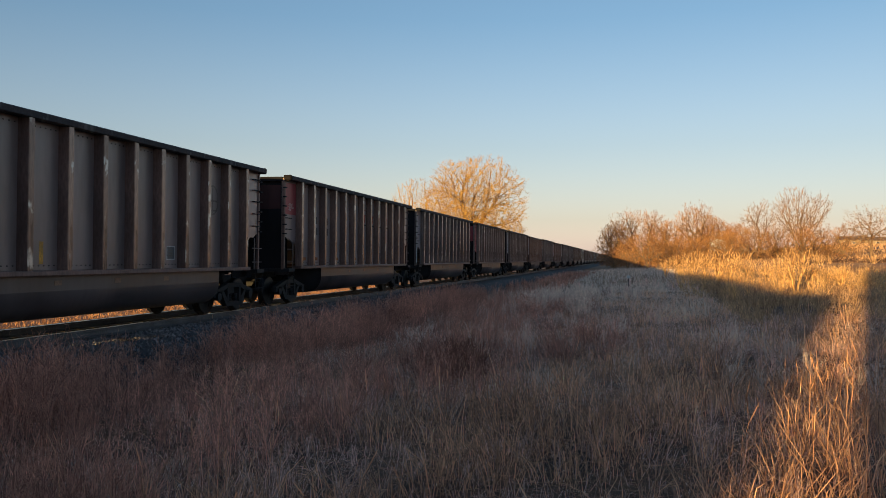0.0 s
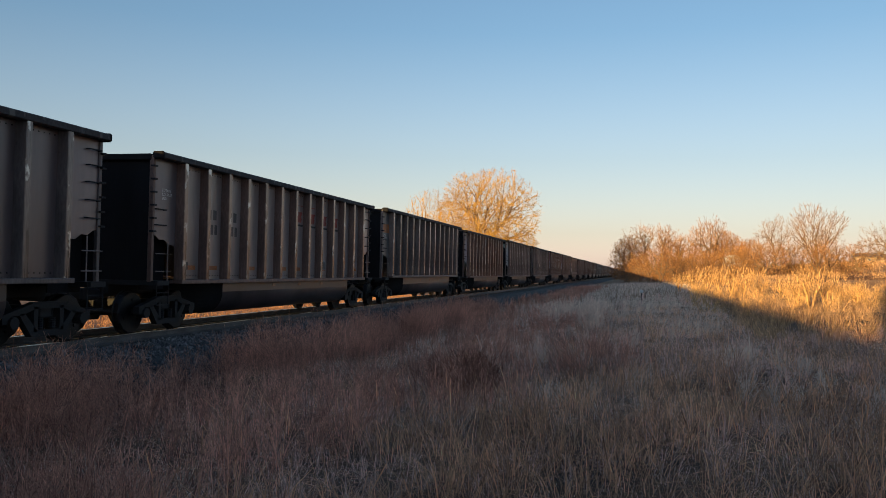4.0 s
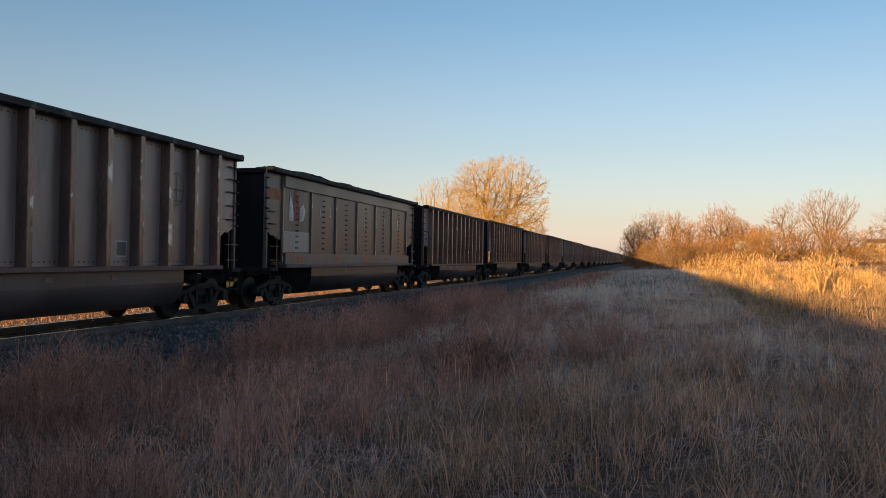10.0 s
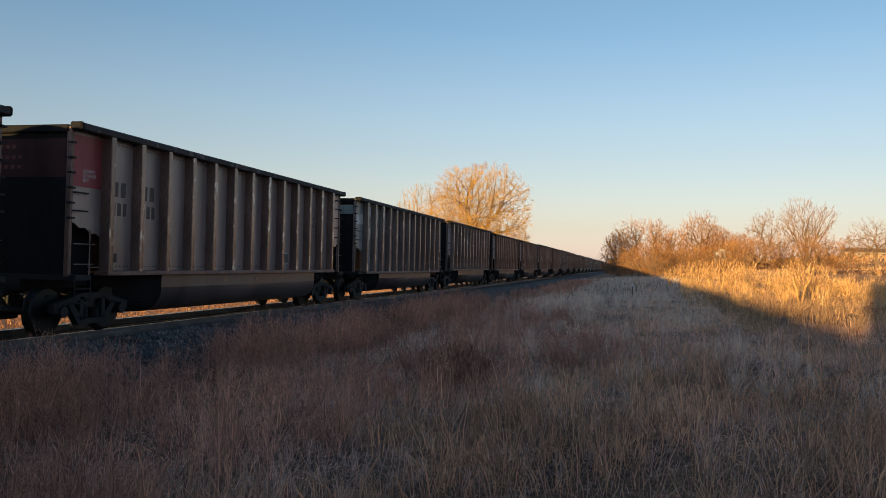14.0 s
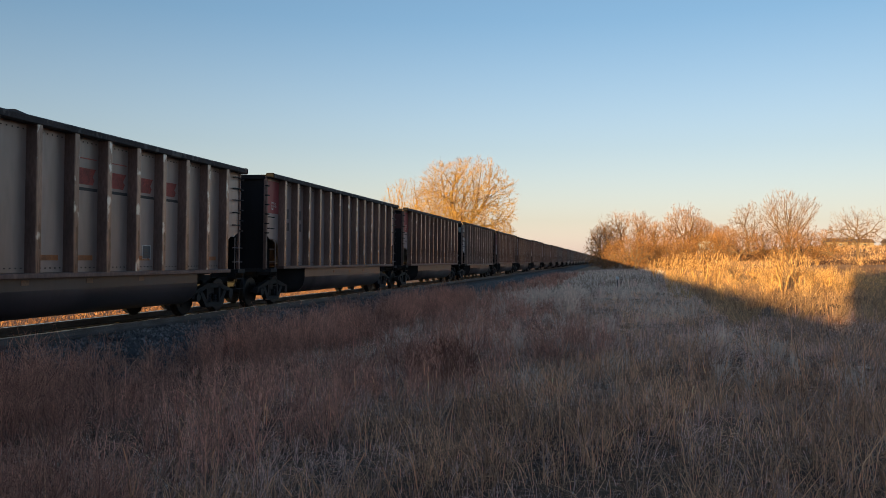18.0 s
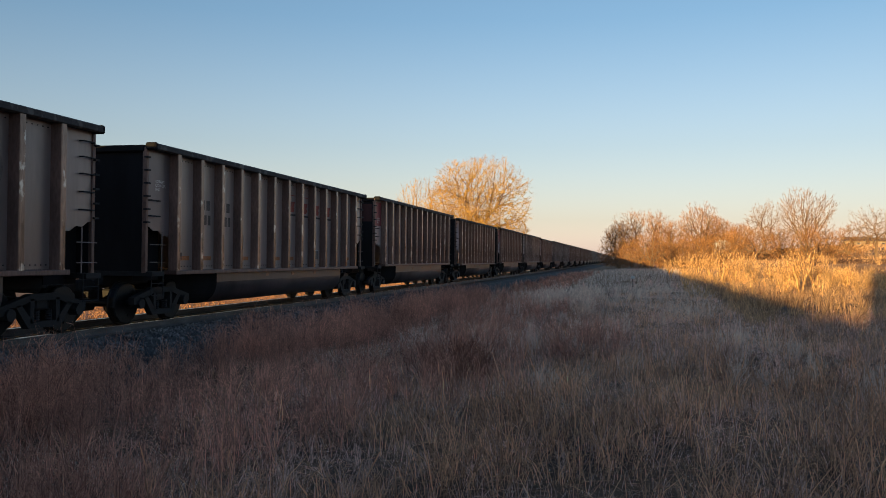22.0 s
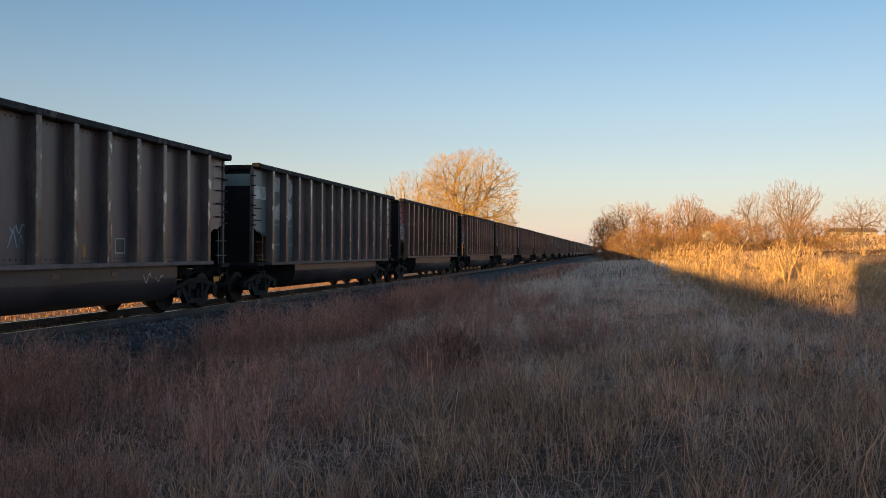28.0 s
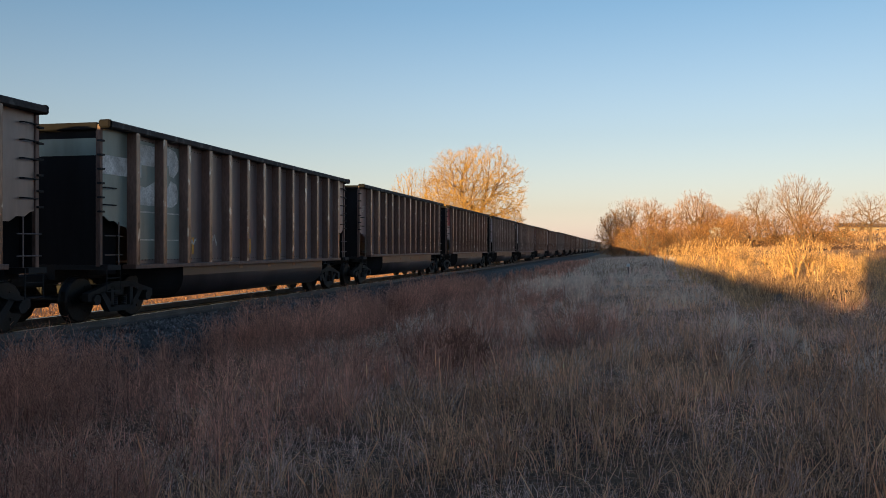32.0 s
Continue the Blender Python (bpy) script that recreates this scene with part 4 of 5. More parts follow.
        for lo, hi in zip(rings, rings[1:]):
            for k in range(n):
                bm.faces.new((lo[k], lo[(k + 1) % n], hi[(k + 1) % n], hi[k]))
        bm.faces.new(rings[0])
        bm.faces.new(rings[-1])
        return bm

    # the drawn-in ends carry the shade behind the bogies in their colour
    part("belly_end", tub_part(((-5.5, 0.4), (-4.152, 1.0))), M["soot_and_shade"], car, "drawn-in end of the underbody, shade painted near-black")
    part("belly_end", tub_part(((4.852, 1.0), (5.35, 0.4))), M["soot_and_shade"], car, "drawn-in end of the underbody, shade painted near-black")
    bm = tub_part(((-4.15, 1.0), (4.85, 1.0)))
    tub = part("belly", bm, M[belly], car, "dusty rounded underbody tub")
    tub.data.polygons.foreach_set("use_smooth", np.array([abs(p.normal.z) > 0.02 and abs(p.normal.y) < 0.3 for p in tub.data.polygons]))
    plate = mesh_of("belly_plate", boxes((1.362, 1.368, -0.1, 0.1, 0.96, 1.05)), M["dull_plate"])
    for y in (-1.2, 0.6, 2.4):
        part("belly_plate", plate, None, car, "faded brownish reflector plate", at=pose(0, y, 0))
    if near and not smooth:
        bm = bmesh.new()
        for k in range(12):
            for q in range(6):
                for z in (1.32 - low, 3.70 + up):
                    y = RIBS[k] + 0.18 + 0.133 * q
                    box(bm, SHEET, SHEET + 0.012, y - 0.011, y + 0.011, z - 0.011, z + 0.011)
        tagged(part("panel_bolts", bm, M["under"], car), kind="stuff")
    r = rib_mesh(M[rib], face, 0.05 if smooth else 0.21, 0.05 if smooth else 0.095, 1.22 - low, 3.82 + up)
    for k, y in enumerate(RIBS):
        if smooth and k % 2 and 0 < k < 12:
            continue
        part("rib", r, None, car, at=pose(0, y, 0))
        part("rib", r, None, car, at=pose(0, y, 0, 0, 0, 180))
    bm = bmesh.new()
    for s in (1, -1):
        prism(bm, [(x * s, z + up) for x, z in ((1.28, 3.80), (1.50, 3.78), (1.55, 3.80), (1.55, 3.90), (1.52, 3.92), (1.28, 3.92))], "y", -HALF + 0.05, HALF - 0.06)
    part("top_rim", bm, M["rim"], car, "worn steel top rim")
    for e in (-1, 1):
        part("end_rim", boxes((-1.28, 1.28, e * 7.18 - 0.08, e * 7.18 + 0.08, 3.74 + up, 3.88 + up), bevel=0.02), M["soot_and_shade"], car)
        for s in (1, -1):
            part("corner_cap", boxes((1.42 * s - 0.13, 1.42 * s + 0.13, e * 7.18 - 0.06, e * 7.18 + 0.06, 3.77 + up, 3.935 + up), bevel=0.03), M["soot_and_shade"], car)
    if smooth:
        part("lower_skirt", boxes((1.30, 1.44, -6.2, 6.2, 1.24 - low, 1.56)), M["slate"], car)
        part("upper_coaming", boxes((1.29, 1.40, -6.2, 6.2, 3.45, 3.80 + up)), M["deep"], car)
    return car


def decal(car, name, mat, rects, label="", x=None, single=False):
    """Flat paint patches, y and z ranges, just proud of the side sheet; single: each a part of its own."""
    x = SHEET if x is None else x
    for group in ([[q] for q in rects] if single else [rects]):
        bm = bmesh.new()
        for y0, y1, z0, z1 in group:
            box(bm, x + 0.0005, x + 0.004, y0, y1, z0, z1)
        tagged(part(name, bm, M[mat], car), label, kind="stuff" if len(group) > 2 else "")


def strokes(car, name, mat, lines, label, x=None, w=0.022):
    """Painted lines: each a run of (y, z) points, drawn as flat strips."""
    x = SHEET if x is None else x
    bm = bmesh.new()
    for run_ in lines:
        for (y0, z0), (y1, z1) in zip(run_, run_[1:]):
            ln = math.hypot(y1 - y0, z1 - z0) or 1
            ny, nz = -(z1 - z0) / ln * w, (y1 - y0) / ln * w
            bm.faces.new([bm.verts.new((x + 0.005, a, b)) for a, b in ((y0 - ny, z0 - nz), (y1 - ny, z1 - nz), (y1 + ny, z1 + nz), (y0 + ny, z0 + nz))])
    return part(name, bm, M[mat], car, label)


def blob(cy, cz, ry, rz, n=14, cut=-1.0):
    """An oval outline, flattened below cut."""
    return [(cy + ry * math.cos(a), cz + rz * max(math.sin(a), cut)) for a in np.linspace(0, 2 * math.pi, n, endpoint=False)]


def patch(car, name, mat, outline, label, x=None):
    x = SHEET if x is None else x
    bm = bmesh.new()
    prism(bm, outline, "x", x + 0.0045, x + 0.008)
    return part(name, bm, M[mat], car, label)


def words(lines, size, lead):
    """A mesh of upright lettering that reads along +y on a face looking to +x."""
    cu = bpy.data.curves.new("stencil", "FONT")
    cu.body, cu.size, cu.space_line, cu.extrude = "\n".join(lines), size, lead, 0.0
    cu.resolution_u = 2
    tmp = bpy.data.objects.new("stencil", cu)
    scene.collection.objects.link(tmp)
    me = bpy.data.meshes.new_from_object(tmp.evaluated_get(bpy.context.evaluated_depsgraph_get()))
    bpy.data.objects.remove(tmp)
    me.transform(Matrix(((0, 0, 1, 0), (1, 0, 0, 0), (0, 1, 0, 0), (0, 0, 0, 1))))
    me.materials.clear()
    me.materials.append(M["white_mark"])
    return me


STENCIL = words(["ROTARY", "COUPLER", "END"], 0.092, 0.95)


def letters(y, z, h, w, n, gap=0.3):
    """Plain bars that stand for lettering, one to a character."""
    step, out = w / n, []
    for k in range(n):
        a = y - w / 2 + k * step
        out.append((a + step * 0.15, a + step * 0.80, z, z + h))
    return out


def corner_bars(car):
    part("stencil", STENCIL, None, car, "small white stencilled words", at=pose(SHEET + 0.007, -6.86, 3.10))


def plates(car):
    b = bay(8) + 0.14
    decal(car, "data_plate", "white_mark", [(b - 0.17, b + 0.17, 1.42, 1.74)], "white-framed data plate")
    decal(car, "plate_face", "slate", [(b - 0.145, b + 0.145, 1.445, 1.715)], x=SHEET + 0.004)
    decal(car, "plate_line", "ghost_mark", [(b - 0.12, b + 0.06, z, z + 0.03) for z in (1.50, 1.56, 1.62)], x=SHEET + 0.008)
    decal(car, "small_plate", "black_mark", [(bay(0) - 0.3, bay(0) - 0.04, 1.40, 1.58)])


def kind_a(near=True):
    """Dusty aluminium car with a red corner panel."""
    car = car_body("alu", "alu", "rib_rust", "soot_and_shade", near=near)
    decal(car, "red_panel", "red", [(-7.13, -6.28, 2.82, 3.79)], "dull red painted corner panel")
    decal(car, "lettering", "faded_mark", letters(bay(0), 2.72, 0.30, 0.5, 2) + letters(bay(1), 2.72, 0.30, 0.5, 2) + letters(bay(0), 2.34, 0.26, 0.55, 3) + letters(bay(1), 2.34, 0.26, 0.55, 3), "faded black lettering")
    plates(car)
    corner_bars(car)
    ring = blob(bay(10), 2.92, 0.28, 0.36, 16)
    strokes(car, "round_emblem", "ghost_mark", [ring + ring[:1], [(bay(10) - 0.24, 2.90), (bay(10) + 0.24, 2.90)], [(bay(10), 2.60), (bay(10), 3.24)], [(bay(10) - 0.24, 2.66), (bay(10) + 0.24, 2.66)]], "faint dark round emblem", w=0.022)
    return car


def kind_b(near=True, up=0.0, low=0.06):
    """Tan dusty car with a faded red emblem."""
    car = car_body("tan", "dark", "rib_rust", "soot_and_shade", belly="dust_dark", near=near, up=up, low=low)
    decal(car, "lettering", "faded_mark", letters(bay(1), 2.62, 0.24, 0.5, 2) + letters(bay(2), 2.62, 0.24, 0.5, 2) + letters(bay(1), 2.26, 0.24, 0.55, 3) + letters(bay(2), 2.26, 0.24, 0.55, 3), "faded grey lettering")
    for k in (6, 7, 8, 9):
        y = bay(k) - 0.32
        patch(car, "emblem_block", "red_mark", [(y, 2.88), (y + 0.56, 2.88), (y + 0.62, 2.98), (y + 0.56, 3.04), (y + 0.66, 3.20), (y + 0.12, 3.20)], "faded red emblem block")
        decal(car, "emblem_line", "black_mark", [(bay(k) - 0.38, bay(k) + 0.40, 2.76, 2.82)], "dark line under the emblem")
    decal(car, "emblem_line", "red_mark", [(bay(k) - 0.36, bay(k) + 0.36, 3.38, 3.40) for k in (6, 7)], single=True)
    decal(car, "reflector", "orange_mark", [(bay(k) - 0.3, bay(k) + 0.28, 1.40, 1.50) for k in (0, 1, 3, 5, 6, 8, 11)], "orange reflective strip", single=True)
    plates(car)
    corner_bars(car)
    return car


def kind_c(paint="dark", corner="green", rib="rib_dark", mark="white_mark", near=True, up=0.05):
    """Dark car, green near end with a big white emblem."""
    car = car_body(paint, corner, rib, "soot_and_shade", belly="dust_dark", near=near, up=up, low=0.08)
    decal(car, "green_panel", corner, [(RIBS[k] + 0.1, RIBS[k + 1] - 0.1, 1.25, 3.79) for k in (0, 1)], "green painted end panel", single=True)
    decal(car, "end_band", mark, [(-7.13, -6.28, 2.98, 3.36)], "scuffed pale band")
    part("end_stripe", boxes((-1.2, 1.2, -7.156, -7.1525, 3.34, 3.68)), M[corner], car, "green band across the end")
    a, b = bay(0), bay(1)
    ring = lambda cy, cz, s, t: [(cy, cz + s), (cy + 0.20, cz + s), (cy + 0.34, cz + s * 0.6), (cy + 0.36, cz), (cy + 0.30, cz - s * 0.5), (cy, cz - t)]
    patch(car, "emblem_block", mark, [(a - 0.40, 3.0), (a - 0.10, 3.0), (a - 0.10, 3.28), (a + 0.40, 3.28), (a + 0.40, 3.72), (a - 0.12, 3.72), (a - 0.40, 3.40)], "big pale block of a worn emblem")
    patch(car, "emblem_block", mark, [(a - 0.40, 2.42), (a + 0.40, 2.42), (a + 0.40, 2.95), (a + 0.05, 2.80), (a - 0.40, 2.86)], "big pale block of a worn emblem")
    patch(car, "emblem_block", mark, [(b - 0.40, 3.36), (b - 0.05, 3.36), (b - 0.02, 3.14), (b + 0.16, 3.10), (b + 0.36, 3.28), (b + 0.38, 3.5), (b + 0.24, 3.70), (b - 0.02, 3.76), (b - 0.40, 3.74)], "rounded pale block of a worn emblem")
    patch(car, "emblem_block", mark, [(b - 0.40, 2.42), (b + 0.10, 2.42), (b + 0.32, 2.54), (b + 0.36, 2.78), (b + 0.26, 2.96), (b + 0.04, 3.02), (b - 0.16, 2.78), (b - 0.40, 2.78)], "rounded pale block of a worn emblem")
    for k in (0, 1):
        for z in (2.26, 1.66):
            patch(car, "pin_line", mark, [(bay(k) - 0.4, z), (bay(k) + 0.4, z), (bay(k) + 0.4, z + 0.03), (bay(k) - 0.4, z + 0.03)], "thin pale line")
    decal(car, "reflector", "yellow_mark", [(bay(k) - 0.05, bay(k) + 0.05, 1.35, 1.75) for k in (2, 5, 7, 9)], "upright yellow reflector strip", single=True)
    return car


def kind_d(paint="maroon", rib="rib_dark", corner="maroon", near=True):
    """Plain dark brown car."""
    car = car_body(paint, corner, rib, "soot_and_shade", belly="dust_dark", near=near)
    decal(car, "lettering", "faded_mark", letters(bay(1), 2.70, 0.26, 0.6, 2) + letters(bay(2), 2.70, 0.26, 0.6, 2), "faded dark lettering")
    decal(car, "reflector", "yellow_mark", [(bay(k) - 0.04, bay(k) + 0.04, 1.35, 1.6) for k in (4, 7)], "yellow reflector strip", single=True)
    plates(car)
    corner_bars(car)
    return car


def kind_t(near=True):
    """Slate car with orange corner band and pale letter blocks at the far end."""
    car = car_body("deep", "slate", "rib_dark", "soot_and_shade", belly="dust_dark", near=near)
    decal(car, "slate_panel", "slate", [(RIBS[k] + 0.1, RIBS[k + 1] - 0.1, 1.25, 3.79) for k in (0, 1)], "slate painted end panel", single=True)
    decal(car, "end_band", "orange_mark", [(-7.13, -6.28, 3.0, 3.36)], "rust-orange band")
    decal(car, "lettering", "orange_mark", [(a, b, c + 0, e) for a, b, c, e in letters(bay(0), 2.5, 0.3, 0.6, 2) + letters(bay(1), 2.5, 0.3, 0.6, 2)], "faint rust-red lettering", x=SHEET + 0.004)
    for k in (8, 9, 10, 11):
        decal(car, "letter_block", "white_mark", [(bay(k) - 0.12, bay(k) + 0.36, 3.12, 3.66)], "big off-white letter shape")
    decal(car, "reflector", "yellow_mark", [(bay(k) - 0.05, bay(k) + 0.05, 1.35, 1.75) for k in (3, 6)], "yellow reflector strip", single=True)
    part("stencil", STENCIL, None, car, "small white stencilled words", at=pose(SHEET + 0.007, -7.0, 2.86))
    plates(car)
    return car


def kind_e(near=True):
    """Smooth-sided dark car with a tall coal heap."""
    car = car_body("deep", "deep", "rib_dark", "soot_and_shade", smooth=True, belly="dust_dark", near=near, up=0.0)
    decal(car, "end_band", "orange_mark", [(-7.13, -6.28, 3.05, 3.36)], "rust-orange band")
    b = -5.2
    patch(car, "emblem_block", "white_mark", [(b - 0.55, 2.5), (b - 0.2, 2.5), (b - 0.28, 2.95), (b - 0.5, 3.35)], "worn white emblem block")
    patch(car, "emblem_block", "white_mark", [(b + 0.2, 2.5), (b + 0.5, 2.55), (b + 0.62, 2.85), (b + 0.45, 3.05), (b + 0.2, 2.9)], "worn white emblem block")
    patch(car, "emblem_block", "red_mark", [(b - 0.25, 2.5), (b + 0.15, 2.5), (b + 0.1, 3.35), (b - 0.2, 3.4)], "faded red emblem block")
    decal(car, "green_panel", "green", [(-6.1, -4.25, 1.6, 2.2)], "dark green lower panel")
    for y, z in ((-3.4, 3.0), (-2.6, 3.0), (0.8, 2.8), (3.2, 2.9), (4.9, 2.9)):
        decal(car, "scuff", "white_mark", [(y, y + 0.05, z - 0.25, z + 0.1)], "pale scuff")
    stud = mesh_of("rivet_row", boxes(*[(SHEET, SHEET + 0.02, -0.09 + 0.12 * q, -0.05 + 0.12 * q, z, z + 0.04) for z in np.arange(1.7, 3.4, 0.17) for q in (0, 1)]), M["under"])
    for k in range(6):
        part("rivet_row", stud, None, car, at=pose(0, -5.17 + 2.05 * k, 0))
    decal(car, "reflector", "orange_mark", [(y, y + 0.4, 1.34, 1.46) for y in (-5.4, -2.4, 0.2, 2.8)], "dull orange strip", x=1.44, single=True)
    return car


def kind_f(near=True):
    """Brown car with bright red end and corner."""
    car = car_body("dark", "red", "rib_dark", "soot_and_shade", near=near)
    part("end_panel", boxes((-1.2, 1.2, -7.156, -7.1525, 2.7, 3.74)), M["end_red"], car, "dull red painted upper end")
    part("name_board", boxes((-1.1, -0.4, -7.16, -7.1565, 3.3, 3.62)), M["ghost_mark"], car, "grey painted board")
    decal(car, "name_board", "ghost_mark", [(bay(q) - 0.2, bay(q) + 0.4, 2.2, 2.98) for q in (2, 3)], "grey painted board", single=True)
    decal(car, "lettering", "black_mark", letters(bay(2), 2.62, 0.26, 0.6, 2) + letters(bay(3), 2.62, 0.26, 0.6, 2) + letters(bay(2), 2.28, 0.24, 0.6, 3) + letters(bay(3), 2.28, 0.24, 0.6, 2), "dark lettering", x=SHEET + 0.004)
    decal(car, "reflector", "yellow_mark", [(bay(4) - 0.05, bay(4) + 0.05, 1.35, 1.75)])
    return car


def scribble(seed, y, z, h, w):
    """A loose spray-can squiggle."""
    R = random.Random(seed)
    p, out = (y - w / 2, z), []
    for k in range(7):
        p = (y - w / 2 + w * (k + R.uniform(0, 0.9)) / 7, z + R.uniform(0, h))
        out.append(p)
    return out


def special_marks(k, car):
    """What is sprayed on single cars."""
    if k == 2:
        part("post_stripe", boxes((1.342, 1.347, -7.23, -7.15, 1.25, 3.86)), M["white_mark"], car, "white painted corner post")
    if k == 3:
        o = 0.22
        strokes(car, "scrawl", "white_mark", [[(bay(4) + 0.05, 2.25), (bay(4) + o, 2.45), (bay(4) + 0.4, 2.2)], blob(bay(5) + o, 1.95, 0.17, 0.32, 12)[1:], [(bay(6) + 0.08, 1.6), (bay(6) + 0.1, 2.2), (bay(6) + 0.28, 2.2), (bay(6) + 0.38, 1.6)],
                                          [(bay(7) + 0.36, 1.65), (bay(7) + 0.1, 1.72), (bay(7) + 0.3, 1.95), (bay(7) + 0.1, 2.2), (bay(7) + 0.34, 2.24)], [(bay(8) + 0.05, 2.2), (bay(8) + 0.14, 1.6), (bay(8) + 0.24, 2.0), (bay(8) + 0.36, 1.6), (bay(8) + 0.42, 2.2)],
                                          blob(bay(9) + o, 1.7, 0.14, 0.14, 9), blob(bay(9) + o, 2.0, 0.12, 0.14, 9), blob(bay(10) + o, 1.9, 0.13, 0.26, 9)[2:]], "white painted scrawl along the side", w=0.022)
    if k == 10:
        patch(car, "spray_figure", "purple_mark", [(bay(5) - 0.38, 1.75), (bay(5) + 0.38, 1.75), (bay(5) + 0.38, 2.7), (bay(5) - 0.38, 2.78)], "sprayed purple block")
        decal(car, "spray_dot", "white_mark", [(bay(5) - 0.2, bay(5) - 0.1, 2.42, 2.54), (bay(5) + 0.06, bay(5) + 0.16, 2.42, 2.54)], x=SHEET + 0.008)
        patch(car, "spray_figure", "green_mark", blob(bay(6), 2.25, 0.22, 0.27), "sprayed green rounded shape")
        strokes(car, "spray_lines", "green_mark", [[(bay(6) + d, 2.05), (bay(6) + d * 1.8, 1.75), (bay(6) + d * 1.4, 1.5)] for d in (-0.16, -0.05, 0.06, 0.17)], "sprayed green lines", w=0.03)
        patch(car, "spray_figure", "white_mark", blob(bay(8), 2.3, 0.22, 0.2) [:8] + [(bay(8) - 0.16, 1.6), (bay(8) - 0.02, 1.6), (bay(8), 1.95), (bay(8) + 0.04, 1.6), (bay(8) + 0.18, 1.6)], "sprayed white upright shape")
        decal(car, "spray_dot", "white_mark", [(bay(8) - 0.22, bay(8) - 0.12, 2.62, 2.7), (bay(8) + 0.1, bay(8) + 0.2, 2.6, 2.68)])
        patch(car, "spray_figure", "blue_mark", blob(bay(7), 2.1, 0.13, 0.14), "small pale sprayed shape")
        for q in (-0.2, 0.2):
            patch(car, "spray_figure", "green_mark", blob(bay(4) + q, 1.65, 0.18, 0.22, cut=-0.4), "sprayed rounded dome")
        strokes(car, "spray_lines", "blue_mark", [scribble(11, bay(1), 1.55, 0.7, 0.7), scribble(12, bay(2), 1.55, 0.6, 0.7), scribble(13, bay(3), 1.5, 0.7, 0.7)], "pale blue spray lines")
    if k == 13:
        strokes(car, "scrawl", "blue_mark", [scribble(21, bay(0), 1.9, 0.6, 0.6), scribble(22, bay(0), 1.7, 0.5, 0.5)], "pale blue scrawl", w=0.035)
        strokes(car, "scrawl", "white_mark", [scribble(23, bay(3), 1.5, 0.7, 0.4), scribble(24, bay(3), 1.5, 0.7, 0.4), scribble(25, bay(7), 1.7, 0.6, 0.4)], "white scrawl", w=0.03)
        strokes(car, "scrawl", "white_mark", [scribble(26, y, 0.95, 0.12, 0.8) for y in (-3.2, -1.8, -0.2, 1.4, 3.0)], "faint scrawl along the belly", x=1.36, w=0.012)
    if k == 23:
        for q, b in enumerate((3, 4, 5, 6, 7, 8, 9)):
            strokes(car, "scrawl", "blue_mark", [scribble(31 + q, bay(b) + 0.22, 1.5, 0.55, 0.34), [(bay(b) + 0.1, 1.5), (bay(b) + 0.2, 2.05)]], "pale blue sprayed mark", w=0.022)
    if k == 31:
        strokes(car, "scrawl", "blue_mark", [scribble(41, bay(0) + 0.2, 1.5, 0.5, 0.4), scribble(42, bay(5) + 0.2, 1.5, 0.5, 0.5), scribble(43, bay(5) + 0.25, 1.6, 0.4, 0.4)], "grey scrawl", w=0.016)
        strokes(car, "scrawl", "white_mark", [scribble(44, 3.6, 0.78, 0.3, 0.35), scribble(45, 4.1, 0.8, 0.16, 0.4)], "white scrawl on the belly", x=1.36, w=0.012)
    if k == 35:
        strokes(car, "scrawl", "white_mark", [scribble(51, -6.7, 3.2, 0.35, 0.7), scribble(52, -6.7, 3.0, 0.1, 0.7), scribble(53, -6.6, 2.4, 0.3, 0.4)], "white scrawl on the red panel", w=0.02, x=SHEET + 0.006)
        strokes(car, "scrawl", "white_mark", [scribble(54, -2.6, 0.85, 0.22, 0.7), scribble(55, -1.4, 0.85, 0.22, 1.0), scribble(56, 0.2, 0.9, 0.14, 1.6), scribble(57, 2.2, 0.9, 0.12, 2.0)], "white scrawl on the belly", x=1.36, w=0.022)
        decal(car, "reflector", "orange_mark", [(bay(3) - 0.05, bay(3) + 0.05, 1.35, 1.75), (bay(5) - 0.05, bay(5) + 0.05, 1.35, 1.75)], "orange reflector strip", single=True)
    if k == 1:
        decal(car, "red_panel", "red", [(-7.13, -6.28, 2.82, 3.79)], "dull red painted corner panel")
    if k in (1, 16, 22, 26, 41):
        end = part("end_panel", boxes((-1.18, 1.18, -7.156, -7.1525, 2.98, 3.70)), M["end_maroon"], car, "dull maroon painted upper end")
        for z, w in ((3.52, 0.28), (3.32, 0.42), (3.14, 0.3)):
            tagged(part("lettering", boxes(*[(-w + q * 0.14, -w + q * 0.14 + 0.08, -7.159, -7.1565, z, z + 0.07) for q in range(int(w * 14))]), M["end_letter"], end), kind="stuff")
    if k == 11:
        part("lettering", boxes(*[(x, x + 0.08, -7.156, -7.1525, z, z + 0.10) for z in (3.52, 3.36) for x in (0.72, 0.85, 0.98)]), M["ghost_mark"], car, "pale lettering on the end")["kind"] = "stuff"
    if k == 21:
        decal(car, "orange_square", "yellow_mark", [(bay(q) - 0.3, bay(q) + 0.22, 1.46, 1.60) for q in (6, 7, 8, 11)], "orange painted patch", single=True)
        decal(car, "data_plate", "white_mark", [(bay(9) - 0.2, bay(9) + 0.2, 1.42, 1.72)], "white-framed data plate")
        decal(car, "plate_face", "black_mark", [(bay(9) - 0.17, bay(9) + 0.17, 1.45, 1.69)], x=SHEET + 0.004)
